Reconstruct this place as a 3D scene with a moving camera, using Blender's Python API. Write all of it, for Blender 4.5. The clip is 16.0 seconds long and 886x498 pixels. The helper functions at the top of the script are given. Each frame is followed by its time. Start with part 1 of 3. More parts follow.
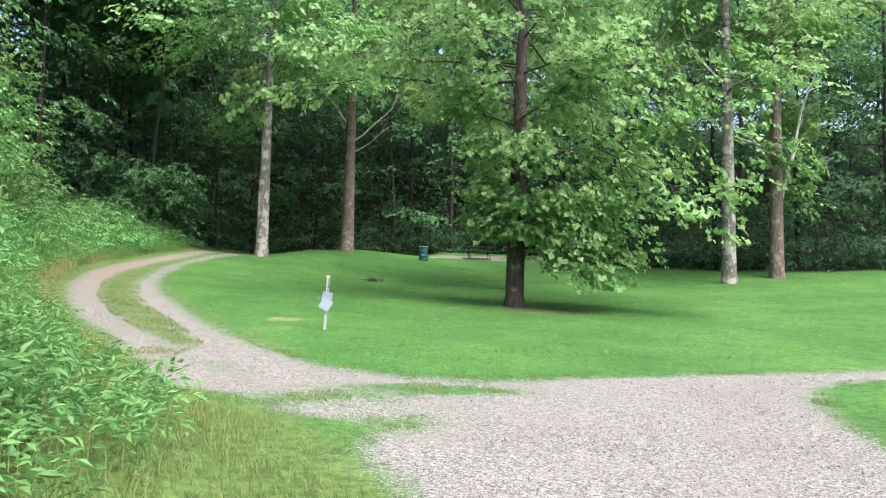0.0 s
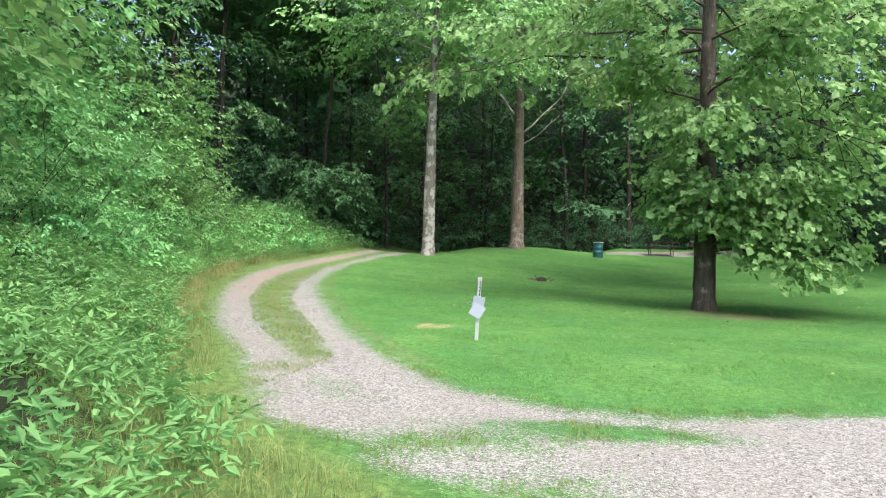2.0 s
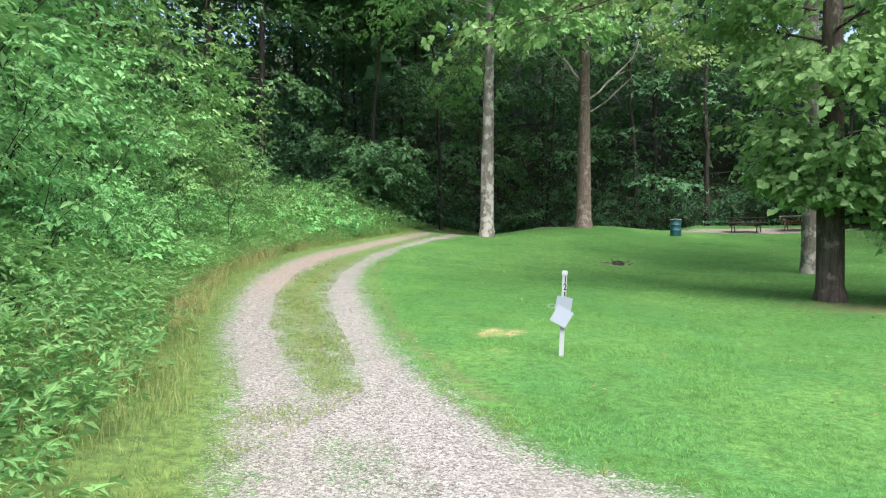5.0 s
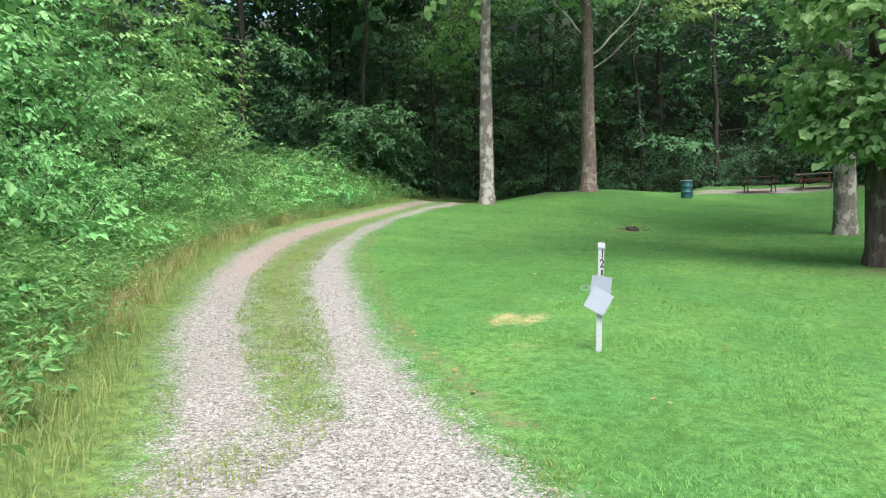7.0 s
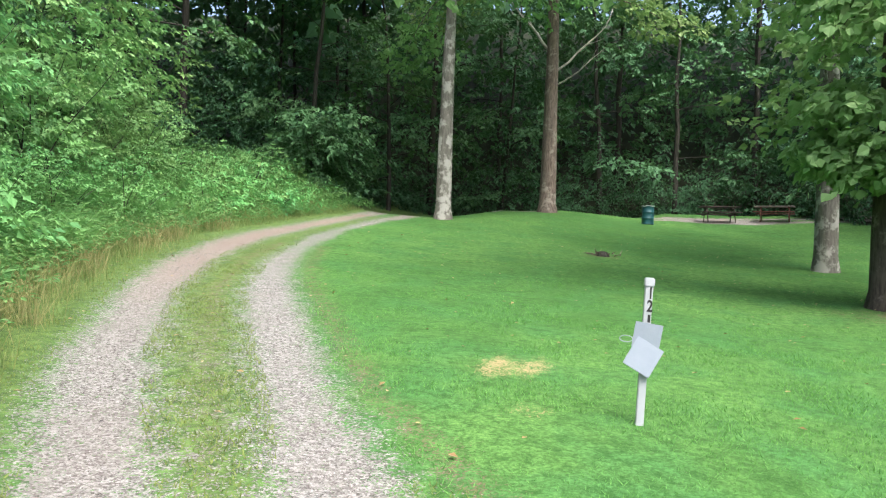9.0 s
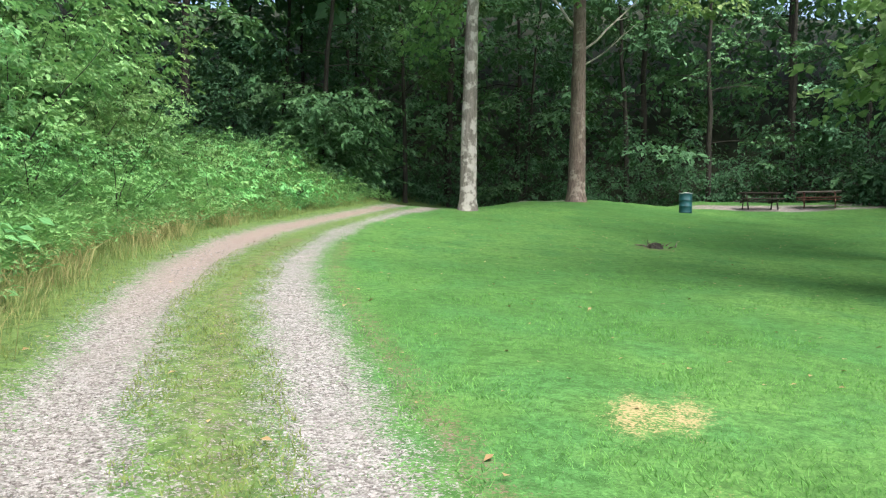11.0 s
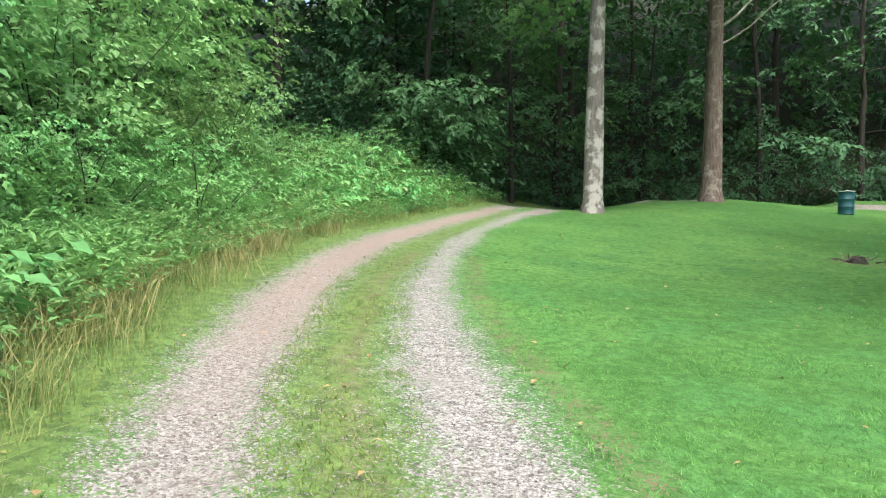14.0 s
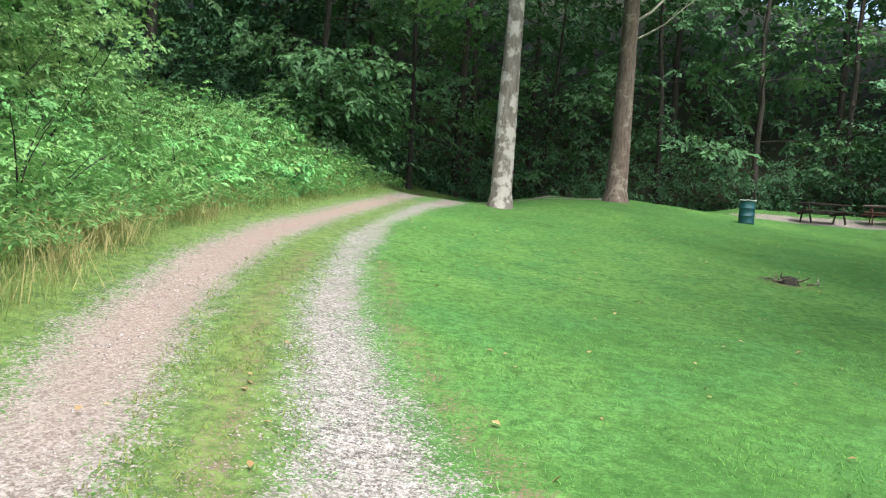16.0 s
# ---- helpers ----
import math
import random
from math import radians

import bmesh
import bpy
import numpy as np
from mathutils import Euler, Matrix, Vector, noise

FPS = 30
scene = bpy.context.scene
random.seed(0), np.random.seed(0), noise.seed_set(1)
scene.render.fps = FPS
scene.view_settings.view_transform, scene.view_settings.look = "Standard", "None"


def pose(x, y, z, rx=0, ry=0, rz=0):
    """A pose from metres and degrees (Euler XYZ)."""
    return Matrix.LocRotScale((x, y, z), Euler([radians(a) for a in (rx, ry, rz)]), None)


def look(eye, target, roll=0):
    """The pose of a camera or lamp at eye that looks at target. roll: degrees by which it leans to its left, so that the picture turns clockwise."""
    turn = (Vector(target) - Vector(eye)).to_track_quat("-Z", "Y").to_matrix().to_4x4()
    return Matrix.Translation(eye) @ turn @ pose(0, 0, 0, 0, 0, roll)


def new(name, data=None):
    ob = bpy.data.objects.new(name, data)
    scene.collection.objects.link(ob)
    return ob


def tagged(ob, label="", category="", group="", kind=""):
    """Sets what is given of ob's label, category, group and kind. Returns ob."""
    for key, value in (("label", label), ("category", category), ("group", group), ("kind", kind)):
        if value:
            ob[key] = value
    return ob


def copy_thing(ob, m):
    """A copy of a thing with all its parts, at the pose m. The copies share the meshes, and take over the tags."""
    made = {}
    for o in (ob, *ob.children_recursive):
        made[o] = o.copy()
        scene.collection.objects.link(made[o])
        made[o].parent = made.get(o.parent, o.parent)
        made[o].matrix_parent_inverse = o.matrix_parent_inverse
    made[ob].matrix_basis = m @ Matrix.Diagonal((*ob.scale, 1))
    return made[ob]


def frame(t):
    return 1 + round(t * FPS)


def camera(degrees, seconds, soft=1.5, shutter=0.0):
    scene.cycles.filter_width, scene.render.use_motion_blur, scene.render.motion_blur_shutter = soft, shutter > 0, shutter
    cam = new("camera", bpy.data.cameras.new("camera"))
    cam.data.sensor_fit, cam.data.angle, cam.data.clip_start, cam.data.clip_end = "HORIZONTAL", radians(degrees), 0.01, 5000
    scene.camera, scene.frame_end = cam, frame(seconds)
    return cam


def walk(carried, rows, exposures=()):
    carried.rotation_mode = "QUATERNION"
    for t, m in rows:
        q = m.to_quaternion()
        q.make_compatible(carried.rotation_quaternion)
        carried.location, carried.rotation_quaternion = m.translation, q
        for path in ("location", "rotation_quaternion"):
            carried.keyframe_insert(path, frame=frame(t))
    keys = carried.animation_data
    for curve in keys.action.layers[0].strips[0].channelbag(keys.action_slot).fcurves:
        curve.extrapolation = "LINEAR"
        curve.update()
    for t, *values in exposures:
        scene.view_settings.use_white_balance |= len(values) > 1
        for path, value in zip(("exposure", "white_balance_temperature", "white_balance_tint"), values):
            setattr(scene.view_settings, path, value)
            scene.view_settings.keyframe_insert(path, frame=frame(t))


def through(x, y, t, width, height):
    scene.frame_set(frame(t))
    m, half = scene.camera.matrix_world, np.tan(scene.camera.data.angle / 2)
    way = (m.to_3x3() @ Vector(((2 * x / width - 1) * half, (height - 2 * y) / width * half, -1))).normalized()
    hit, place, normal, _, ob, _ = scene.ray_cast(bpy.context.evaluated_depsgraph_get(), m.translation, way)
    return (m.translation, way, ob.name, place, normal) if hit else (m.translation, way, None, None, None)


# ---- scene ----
cam = camera(61.8, 16.0, soft=1.15)
METRES, EYE, TILT, LEAN, TURN = 17.5, 1.5, 0.0, 0.0, 0.0
ROWS = [
    (0.0, 0.0, 0.0, 0.0, -0.09, 4.28, -1.17),
    (0.5, 0.0042, 0.0298, 0.0027, 3.61, 4.29, -1.46),
    (1.0, 0.006, 0.0608, 0.0067, 8.81, 3.89, -1.73),
    (1.5, 0.0034, 0.0924, 0.0082, 11.65, 3.47, -1.69),
    (2.0, 0.0059, 0.1234, 0.0092, 13.52, 3.76, -1.32),
    (2.5, -0.0008, 0.1567, 0.0109, 16.5, 4.38, -1.95),
    (3.0, -0.0066, 0.191, 0.012, 16.46, 3.33, -1.31),
    (3.5, -0.012, 0.2206, 0.0167, 17.53, 2.2, -1.41),
    (4.0, -0.0226, 0.2489, 0.0194, 17.36, 2.08, -1.26),
    (6.5, -0.0797, 0.3817, 0.0303, 18.99, 1.77, 0.63),
    (7.0, -0.0867, 0.4099, 0.0297, 17.69, -0.26, 0.92),
    (7.5, -0.0984, 0.4345, 0.0306, 17.96, 1.44, -1.14),
    (8.0, -0.1118, 0.4626, 0.0329, 15.47, 2.1, -0.82),
    (8.5, -0.124, 0.4888, 0.0343, 13.77, 1.78, -1.58),
    (9.0, -0.1423, 0.5147, 0.0341, 13.12, 0.92, -1.94),
    (9.5, -0.157, 0.5416, 0.0333, 13.87, -0.01, -0.44),
    (12.0, -0.2454, 0.6814, 0.0412, 13.99, 1.8, -2.09),
    (12.5, -0.2623, 0.7063, 0.0442, 15.42, 2.7, -2.58),
    (13.0, -0.2816, 0.735, 0.0483, 17.54, 1.9, -1.78),
    (13.5, -0.2977, 0.7615, 0.0532, 18.69, 1.1, -1.08),
    (14.0, -0.3186, 0.7864, 0.0546, 19.96, 0.07, -1.31),
    (14.5, -0.3335, 0.8126, 0.0568, 18.34, -0.09, -0.94),
    (15.0, -0.3481, 0.8398, 0.0629, 16.25, 1.36, -2.22),
    (15.5, -0.3637, 0.8692, 0.067, 13.05, -0.32, -4.01),
    (16.0, -0.3767, 0.8978, 0.0725, 10.92, -0.99, -4.45),
]
EXPOSURES = [(0.0, 1.5, 6300, 10), (3.0, 1.55, 6300, 10), (9.0, 1.54, 6300, 10), (16.0, 1.6, 6300, 10)]
walk(cam, [(t, pose(0, 0, EYE, TILT, LEAN, TURN) @ pose(METRES * x, METRES * y, METRES * z, 90 + pitch, roll, yaw)) for t, x, y, z, yaw, pitch, roll in ROWS], EXPOSURES)

# ---- world and sun: a bright, hazy sky with a soft high sun ----
SUN_UP, SUN_ROUND = 60, 145
world = bpy.data.worlds.new("sky")
scene.world = world
world.use_nodes = True
sky = world.node_tree.nodes.new("ShaderNodeTexSky")
sky.sky_type = "NISHITA"
sky.sun_disc = False
sky.sun_elevation, sky.sun_rotation = radians(SUN_UP), radians(SUN_ROUND)
sky.dust_density, sky.air_density, sky.ozone_density = 6.0, 1.0, 1.0
backdrop = world.node_tree.nodes["Background"]
backdrop.inputs["Strength"].default_value = 0.15
world.node_tree.links.new(sky.outputs[0], backdrop.inputs["Color"])
sun = new("sun", bpy.data.lights.new("sun", "SUN"))
sun.data.energy, sun.data.angle, sun.data.color = 2.3, radians(38), (1.0, 0.95, 0.87)
a, e = radians(SUN_ROUND), radians(SUN_UP)
sun.matrix_world = look((0, 0, 30), Vector((0, 0, 30)) - Vector((math.sin(a) * math.cos(e), math.cos(a) * math.cos(e), math.sin(e))))

rng = np.random.default_rng(7)


# ---- materials ----
class Nodes:
    """Short hand for building one node material."""

    def __init__(self, name):
        self.m = bpy.data.materials.new(name)
        self.m.use_nodes = True
        self.t = self.m.node_tree
        self.bsdf = self.t.nodes["Principled BSDF"]
        self.out = self.t.nodes["Material Output"]
        self.where = self.t.nodes.new("ShaderNodeNewGeometry").outputs["Position"]

    def add(self, kind, **values):
        n = self.t.nodes.new("ShaderNode" + kind)
        for k, v in values.items():
            n.inputs[k.replace("_", " ")].default_value = v
        return n

    def link(self, a, b):
        self.t.links.new(a, b)

    def noise(self, scale, detail=4.0, rough=0.6, where=None):
        n = self.add("TexNoise", Scale=scale, Detail=detail, Roughness=rough)
        self.link(where or self.where, n.inputs["Vector"])
        return n.outputs["Fac"]

    def ramp(self, fac, *stops):
        n = self.add("ValToRGB")
        e = n.color_ramp.elements
        while len(e) < len(stops):
            e.new(0.5)
        for el, (p, c) in zip(e, stops):
            el.position, el.color = p, (*c, 1) if len(c) == 3 else c
        self.link(fac, n.inputs["Fac"])
        return n.outputs["Color"]

    def mix(self, fac, a, b, kind="MIX"):
        n = self.t.nodes.new("ShaderNodeMix")
        n.data_type, n.blend_type = "RGBA", kind
        for value, i in ((fac, 0), (a, 6), (b, 7)):
            if isinstance(value, bpy.types.NodeSocket):
                self.link(value, n.inputs[i])
            elif i:
                n.inputs[i].default_value = (*value, 1)
            else:
                n.inputs[i].default_value = value
        return n.outputs[2]

    def maths(self, op, a, b=0.0, clamp=False):
        n = self.t.nodes.new("ShaderNodeMath")
        n.operation, n.use_clamp = op, clamp
        for i, v in enumerate((a, b)):
            if isinstance(v, bpy.types.NodeSocket):
                self.link(v, n.inputs[i])
            else:
                n.inputs[i].default_value = v
        return n.outputs[0]

    def attr(self, name):
        n = self.t.nodes.new("ShaderNodeAttribute")
        n.attribute_name = name
        return n.outputs["Fac"]

    def bump(self, height, strength, distance):
        n = self.add("Bump", Strength=strength, Distance=distance)
        self.link(height, n.inputs["Height"])
        self.link(n.outputs[0], self.bsdf.inputs["Normal"])

    def done(self, colour, rough=0.8, spec=0.3, metal=0.0):
        if isinstance(colour, bpy.types.NodeSocket):
            self.link(colour, self.bsdf.inputs["Base Color"])
        else:
            self.bsdf.inputs["Base Color"].default_value = (*colour, 1)
        self.bsdf.inputs["Roughness"].default_value = rough
        self.bsdf.inputs["Specular IOR Level"].default_value = spec
        self.bsdf.inputs["Metallic"].default_value = metal
        return self.m


def leaf_material(name, dark, light, through=0.35, rough=0.42):
    """Leaves: colour from leaf to leaf and from plant to plant, with light shining through the blade."""
    n = Nodes(name)
    info = n.t.nodes.new("ShaderNodeObjectInfo").outputs["Random"]
    c = n.mix(n.attr("var"), dark, light)
    patch = n.noise(0.6, 2.0)
    c = n.mix(n.maths("MULTIPLY", patch, 0.5), c, light)
    hue = n.add("HueSaturation", Fac=1.0)
    n.link(c, hue.inputs["Color"])
    n.link(n.maths("ADD", n.maths("MULTIPLY", info, 0.055), 0.475), hue.inputs["Hue"])
    n.link(n.maths("ADD", n.maths("MULTIPLY", info, 0.55), 0.76), hue.inputs["Value"])
    c = hue.outputs[0]
    n.done(c, rough, 0.16)
    tr = n.add("BsdfTranslucent")
    n.link(n.mix(0.5, c, (0.13, 0.27, 0.06)), tr.inputs["Color"])
    mx = n.add("MixShader", Fac=through)
    n.link(n.bsdf.outputs[0], mx.inputs[1])
    n.link(tr.outputs[0], mx.inputs[2])
    n.link(mx.outputs[0], n.out.inputs["Surface"])
    return n.m


def bark_material(name, dark, mid, pale, pale_from=0.6):
    """Bark with upright furrows and flaking paler plates."""
    n = Nodes(name)
    stretch = n.add("Mapping")
    stretch.inputs["Scale"].default_value = (9, 9, 1.6)
    n.link(n.where, stretch.inputs["Vector"])
    furrow = n.noise(1.6, 6.0, 0.7, stretch.outputs[0])
    flake = n.noise(2.6, 5.0, 0.65)
    c = n.mix(n.ramp(furrow, (0.36, (0, 0, 0)), (0.62, (1, 1, 1))), dark, mid)
    c = n.mix(n.ramp(flake, (pale_from - 0.04, (0, 0, 0)), (pale_from + 0.04, (1, 1, 1))), c, pale)
    n.bump(n.maths("ADD", furrow, n.maths("MULTIPLY", flake, 0.5)), 0.8, 0.04)
    return n.done(c, 0.9, 0.2)


def plain_material(name, colour, worn, rough=0.6, spec=0.3, metal=0.0, scale=6.0):
    n = Nodes(name)
    big, fine = n.noise(scale, 5.0), n.noise(scale * 14, 3.0)
    c = n.mix(n.ramp(big, (0.4, (0, 0, 0)), (0.75, (1, 1, 1))), colour, worn)
    c = n.mix(n.maths("MULTIPLY", fine, 0.3), c, tuple(0.7 * v for v in colour))
    n.bump(fine, 0.25, 0.004)
    return n.done(c, rough, spec, metal)


def ground_material():
    """Mown grass, bare soil, dry straw and crushed limestone, after what lies on each stretch of the ground."""
    n = Nodes("ground_cover")
    broad, clump, grain = n.noise(0.22, 3.0), n.noise(2.2, 5.0, 0.7), n.noise(38.0, 4.0, 0.7)
    grass = n.mix(n.ramp(clump, (0.3, (0, 0, 0)), (0.7, (1, 1, 1))), (0.036, 0.105, 0.025), (0.1, 0.22, 0.056))
    grass = n.mix(n.ramp(broad, (0.42, (0, 0, 0)), (0.62, (1, 1, 1))), grass, (0.122, 0.25, 0.066))
    grass = n.mix(n.ramp(n.noise(1.1, 3.0), (0.46, (0, 0, 0)), (0.66, (0.7, 0.7, 0.7))), grass, (0.06, 0.18, 0.058))
    grass = n.mix(n.ramp(grain, (0.36, (0, 0, 0)), (0.64, (0.75, 0.75, 0.75))), grass, (0.018, 0.062, 0.012))
    tuft = n.noise(9.0, 4.0, 0.7)
    grass = n.mix(n.ramp(tuft, (0.35, (0.8, 0.8, 0.8)), (0.6, (0, 0, 0))), grass, (0.02, 0.065, 0.012))
    grass = n.mix(n.maths("MULTIPLY", n.attr("strip"), 0.75), grass, n.mix(n.ramp(tuft, (0.35, (0, 0, 0)), (0.65, (1, 1, 1))), (0.042, 0.066, 0.022), (0.115, 0.165, 0.046)))
    straw = n.mix(grain, (0.19, 0.15, 0.075), (0.36, 0.28, 0.155))
    soil = n.mix(grain, (0.07, 0.05, 0.033), (0.17, 0.125, 0.09))
    # leaf litter, taken near black: shade under trees and weeds is in its colour
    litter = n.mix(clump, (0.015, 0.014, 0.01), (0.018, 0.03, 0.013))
    cells = n.add("TexVoronoi", Scale=42.0)
    n.link(n.where, cells.inputs["Vector"])
    cells2 = n.add("TexVoronoi", Scale=88.0)
    n.link(n.where, cells2.inputs["Vector"])
    tone = n.add("SeparateColor")
    n.link(cells.outputs["Color"], tone.inputs[0])
    tone2 = n.add("SeparateColor")
    n.link(cells2.outputs["Color"], tone2.inputs[0])
    stone = n.ramp(tone.outputs[0], (0.0, (0.03, 0.028, 0.026)), (0.4, (0.14, 0.132, 0.126)), (1.0, (0.33, 0.335, 0.325)))
    stone = n.mix(0.5, stone, n.ramp(tone2.outputs[1], (0.0, (0.028, 0.026, 0.024)), (0.5, (0.14, 0.132, 0.126)), (1.0, (0.34, 0.34, 0.33))))
    stone = n.mix(n.ramp(n.noise(0.7, 4.0), (0.45, (0, 0, 0)), (0.7, (0.45, 0.45, 0.45))), stone, (0.165, 0.15, 0.141))
    stone = n.mix(n.maths("MULTIPLY", n.attr("soil"), 0.75), stone, n.mix(grain, (0.14, 0.10, 0.085), (0.21, 0.16, 0.138)))
    ragged = n.maths("ADD", n.maths("MULTIPLY", n.maths("SUBTRACT", n.noise(4.0, 6.0, 0.8), 0.5), 1.0),
                     n.maths("MULTIPLY", n.maths("SUBTRACT", n.noise(42.0, 3.0, 0.7), 0.5), 1.9))
    dry = n.ramp(n.maths("ADD", n.attr("dry"), n.maths("MULTIPLY", ragged, 0.9)), (0.4, (0, 0, 0)), (0.65, (1, 1, 1)))
    bare = n.ramp(n.maths("ADD", n.attr("bare"), ragged), (0.45, (0, 0, 0)), (0.7, (1, 1, 1)))
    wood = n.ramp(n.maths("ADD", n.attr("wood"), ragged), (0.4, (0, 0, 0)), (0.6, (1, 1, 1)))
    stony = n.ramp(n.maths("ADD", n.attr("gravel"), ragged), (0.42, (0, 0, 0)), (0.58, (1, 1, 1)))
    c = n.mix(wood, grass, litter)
    c = n.mix(dry, c, straw)
    c = n.mix(bare, c, soil)
    c = n.mix(stony, c, stone)
    height = n.mix(stony, n.maths("MULTIPLY", grain, 1.2), n.maths("SUBTRACT", 1.0, cells.outputs["Distance"]))
    n.bump(height, 0.6, 0.018)
    return n.done(c, 0.95, 0.15)


GROUND = ground_material()
BLADE = leaf_material("grass_blade", (0.05, 0.14, 0.035), (0.145, 0.285, 0.075), 0.3, 0.6)
WORN = leaf_material("worn_grass", (0.085, 0.14, 0.038), (0.2, 0.27, 0.08), 0.3, 0.6)
STALK = leaf_material("dry_stalk", (0.15, 0.18, 0.06), (0.33, 0.31, 0.14), 0.2, 0.6)
TALL = leaf_material("tall_grass", (0.06, 0.13, 0.03), (0.21, 0.22, 0.085), 0.3, 0.6)
SYCAMORE = leaf_material("sycamore_leaf", (0.125, 0.265, 0.085), (0.33, 0.5, 0.22), 0.5, 0.5)
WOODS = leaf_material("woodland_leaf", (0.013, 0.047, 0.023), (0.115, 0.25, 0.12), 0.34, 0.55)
SHRUB = leaf_material("shrub_leaf", (0.06, 0.18, 0.07), (0.27, 0.48, 0.19), 0.48, 0.55)
# undergrowth: woodland leaf made darker, shade under the trees put into the colour
WOODS_SHADED = leaf_material("woodland_leaf_shaded", (0.011, 0.038, 0.019), (0.062, 0.145, 0.07), 0.3, 0.6)
# shrub at the bend: shrub leaf darkened, its shade put into the colour
SHADED = leaf_material("shaded_shrub_leaf", (0.026, 0.085, 0.042), (0.12, 0.255, 0.12), 0.34, 0.5)
WEED = leaf_material("weed_leaf", (0.065, 0.195, 0.072), (0.2, 0.395, 0.14), 0.45, 0.58)
FALLEN = leaf_material("fallen_leaf", (0.13, 0.065, 0.03), (0.30, 0.22, 0.11), 0.1)
BARK_PALE = bark_material("pale_sycamore_bark", (0.085, 0.08, 0.07), (0.165, 0.157, 0.142), (0.31, 0.305, 0.285), 0.53)
BARK_BROWN = bark_material("brown_bark", (0.065, 0.05, 0.043), (0.18, 0.145, 0.125), (0.24, 0.21, 0.185), 0.58)
BARK_DARK = bark_material("dark_bark", (0.02, 0.019, 0.016), (0.045, 0.042, 0.036), (0.09, 0.086, 0.076), 0.66)
BARK_GREY = bark_material("grey_brown_bark", (0.035, 0.03, 0.026), (0.09, 0.076, 0.064), (0.17, 0.152, 0.132), 0.62)
BARK_WHITE = bark_material("bare_white_limb", (0.26, 0.245, 0.22), (0.38, 0.36, 0.32), (0.48, 0.46, 0.42), 0.5)
stone_nodes = Nodes("crushed_limestone")
STONE = stone_nodes.done(stone_nodes.ramp(stone_nodes.noise(45.0, 2.0), (0.32, (0.05, 0.046, 0.044)), (0.5, (0.18, 0.168, 0.16)), (0.68, (0.34, 0.33, 0.32))), 0.9, 0.2)
VINYL = plain_material("white_painted_post", (0.34, 0.365, 0.395), (0.3, 0.325, 0.35), 0.5, 0.4)
PAPER = plain_material("white_paper_card", (0.235, 0.27, 0.33), (0.205, 0.24, 0.3), 0.7, 0.3)
BLACK = plain_material("black_lettering", (0.02, 0.02, 0.02), (0.03, 0.03, 0.03), 0.5)
DRUM = plain_material("teal_painted_steel", (0.008, 0.06, 0.075), (0.015, 0.085, 0.10), 0.45, 0.5)
LINER = plain_material("bin_liner", (0.45, 0.5, 0.5), (0.6, 0.62, 0.6), 0.4)
TABLE_DARK = plain_material("weathered_dark_timber", (0.03, 0.025, 0.021), (0.06, 0.05, 0.043), 0.85)
TABLE_RED = plain_material("red_brown_timber", (0.085, 0.035, 0.025), (0.12, 0.06, 0.045), 0.8)
TABLE_PALE = plain_material("grey_timber_top", (0.16, 0.145, 0.125), (0.22, 0.2, 0.18), 0.85)


# ---- mesh helpers ----
def mesh_of(name, verts, faces, material, extra=None, smooth=False):
    """A mesh from arrays of vertices and of triangles or quads."""
    me = bpy.data.meshes.new(name)
    verts, faces = np.asarray(verts, np.float32), np.asarray(faces, np.int32)
    k = faces.shape[1]
    me.vertices.add(len(verts))
    me.vertices.foreach_set("co", verts.ravel())
    me.loops.add(faces.size)
    me.loops.foreach_set("vertex_index", faces.ravel())
    me.polygons.add(len(faces))
    me.polygons.foreach_set("loop_start", np.arange(0, faces.size, k, dtype=np.int32))
    me.polygons.foreach_set("use_smooth", np.full(len(faces), smooth))
    for key, values in (extra or {}).items():
        me.attributes.new(key, "FLOAT", "POINT").data.foreach_set("value", np.asarray(values, np.float32))
    me.materials.append(material)
    me.update(calc_edges=True)
    me.validate()
    return me


def unit(v):
    return v / np.maximum(np.linalg.norm(v, axis=-1, keepdims=True), 1e-9)


def leaf_mesh(name, at, size, material, r, flat=1.2, slim=0.75, droop=0.25, shade=None, lobed=False, lie=None):
    """Folded, pointed leaves of two triangles each. flat: how far they lie level; slim: width over length."""
    n = len(at)
    if lie is None:
        normal = unit(r.normal(size=(n, 3)) + (0, 0, flat))
        way = r.normal(size=(n, 3)) - (0, 0, droop)
    else:
        normal, way = lie
    way = unit(way - normal * (way * normal).sum(1, keepdims=True))
    side = np.cross(normal, way)
    L = (size * r.uniform(0.65, 1.3, n))[:, None]
    mid = at + way * L * 0.42 - normal * L * 0.06
    v = np.stack([at - way * L * 0.05, mid + side * L * slim / 2, at + way * L * 0.95 - normal * L * 0.14, mid - side * L * slim / 2], 1)
    v[:, 1::2] += (normal * L * 0.12)[:, None]
    i = np.arange(n)[:, None] * 4
    f = np.concatenate([i + (0, 1, 2), i + (0, 2, 3)])
    var = np.clip((r.random(n) if shade is None else shade) + r.normal(0, 0.15, n), 0, 1)
    if lobed:
        across = lambda along, wide, rise: at + way * L * along + side * L * wide + normal * L * rise
        v = np.stack([at, across(0.38, 0.52, 0.06), across(0.66, 0.34, 0.03), across(1.0, 0.0, -0.12), across(0.66, -0.34, 0.03), across(0.38, -0.52, 0.06)], 1)
        i = np.arange(n)[:, None] * 6
        f = np.concatenate([i + (0, 1, 2), i + (0, 2, 3), i + (0, 3, 4), i + (0, 4, 5)])
        return mesh_of(name, v.reshape(-1, 3), f, material, {"var": np.repeat(var, 6)})
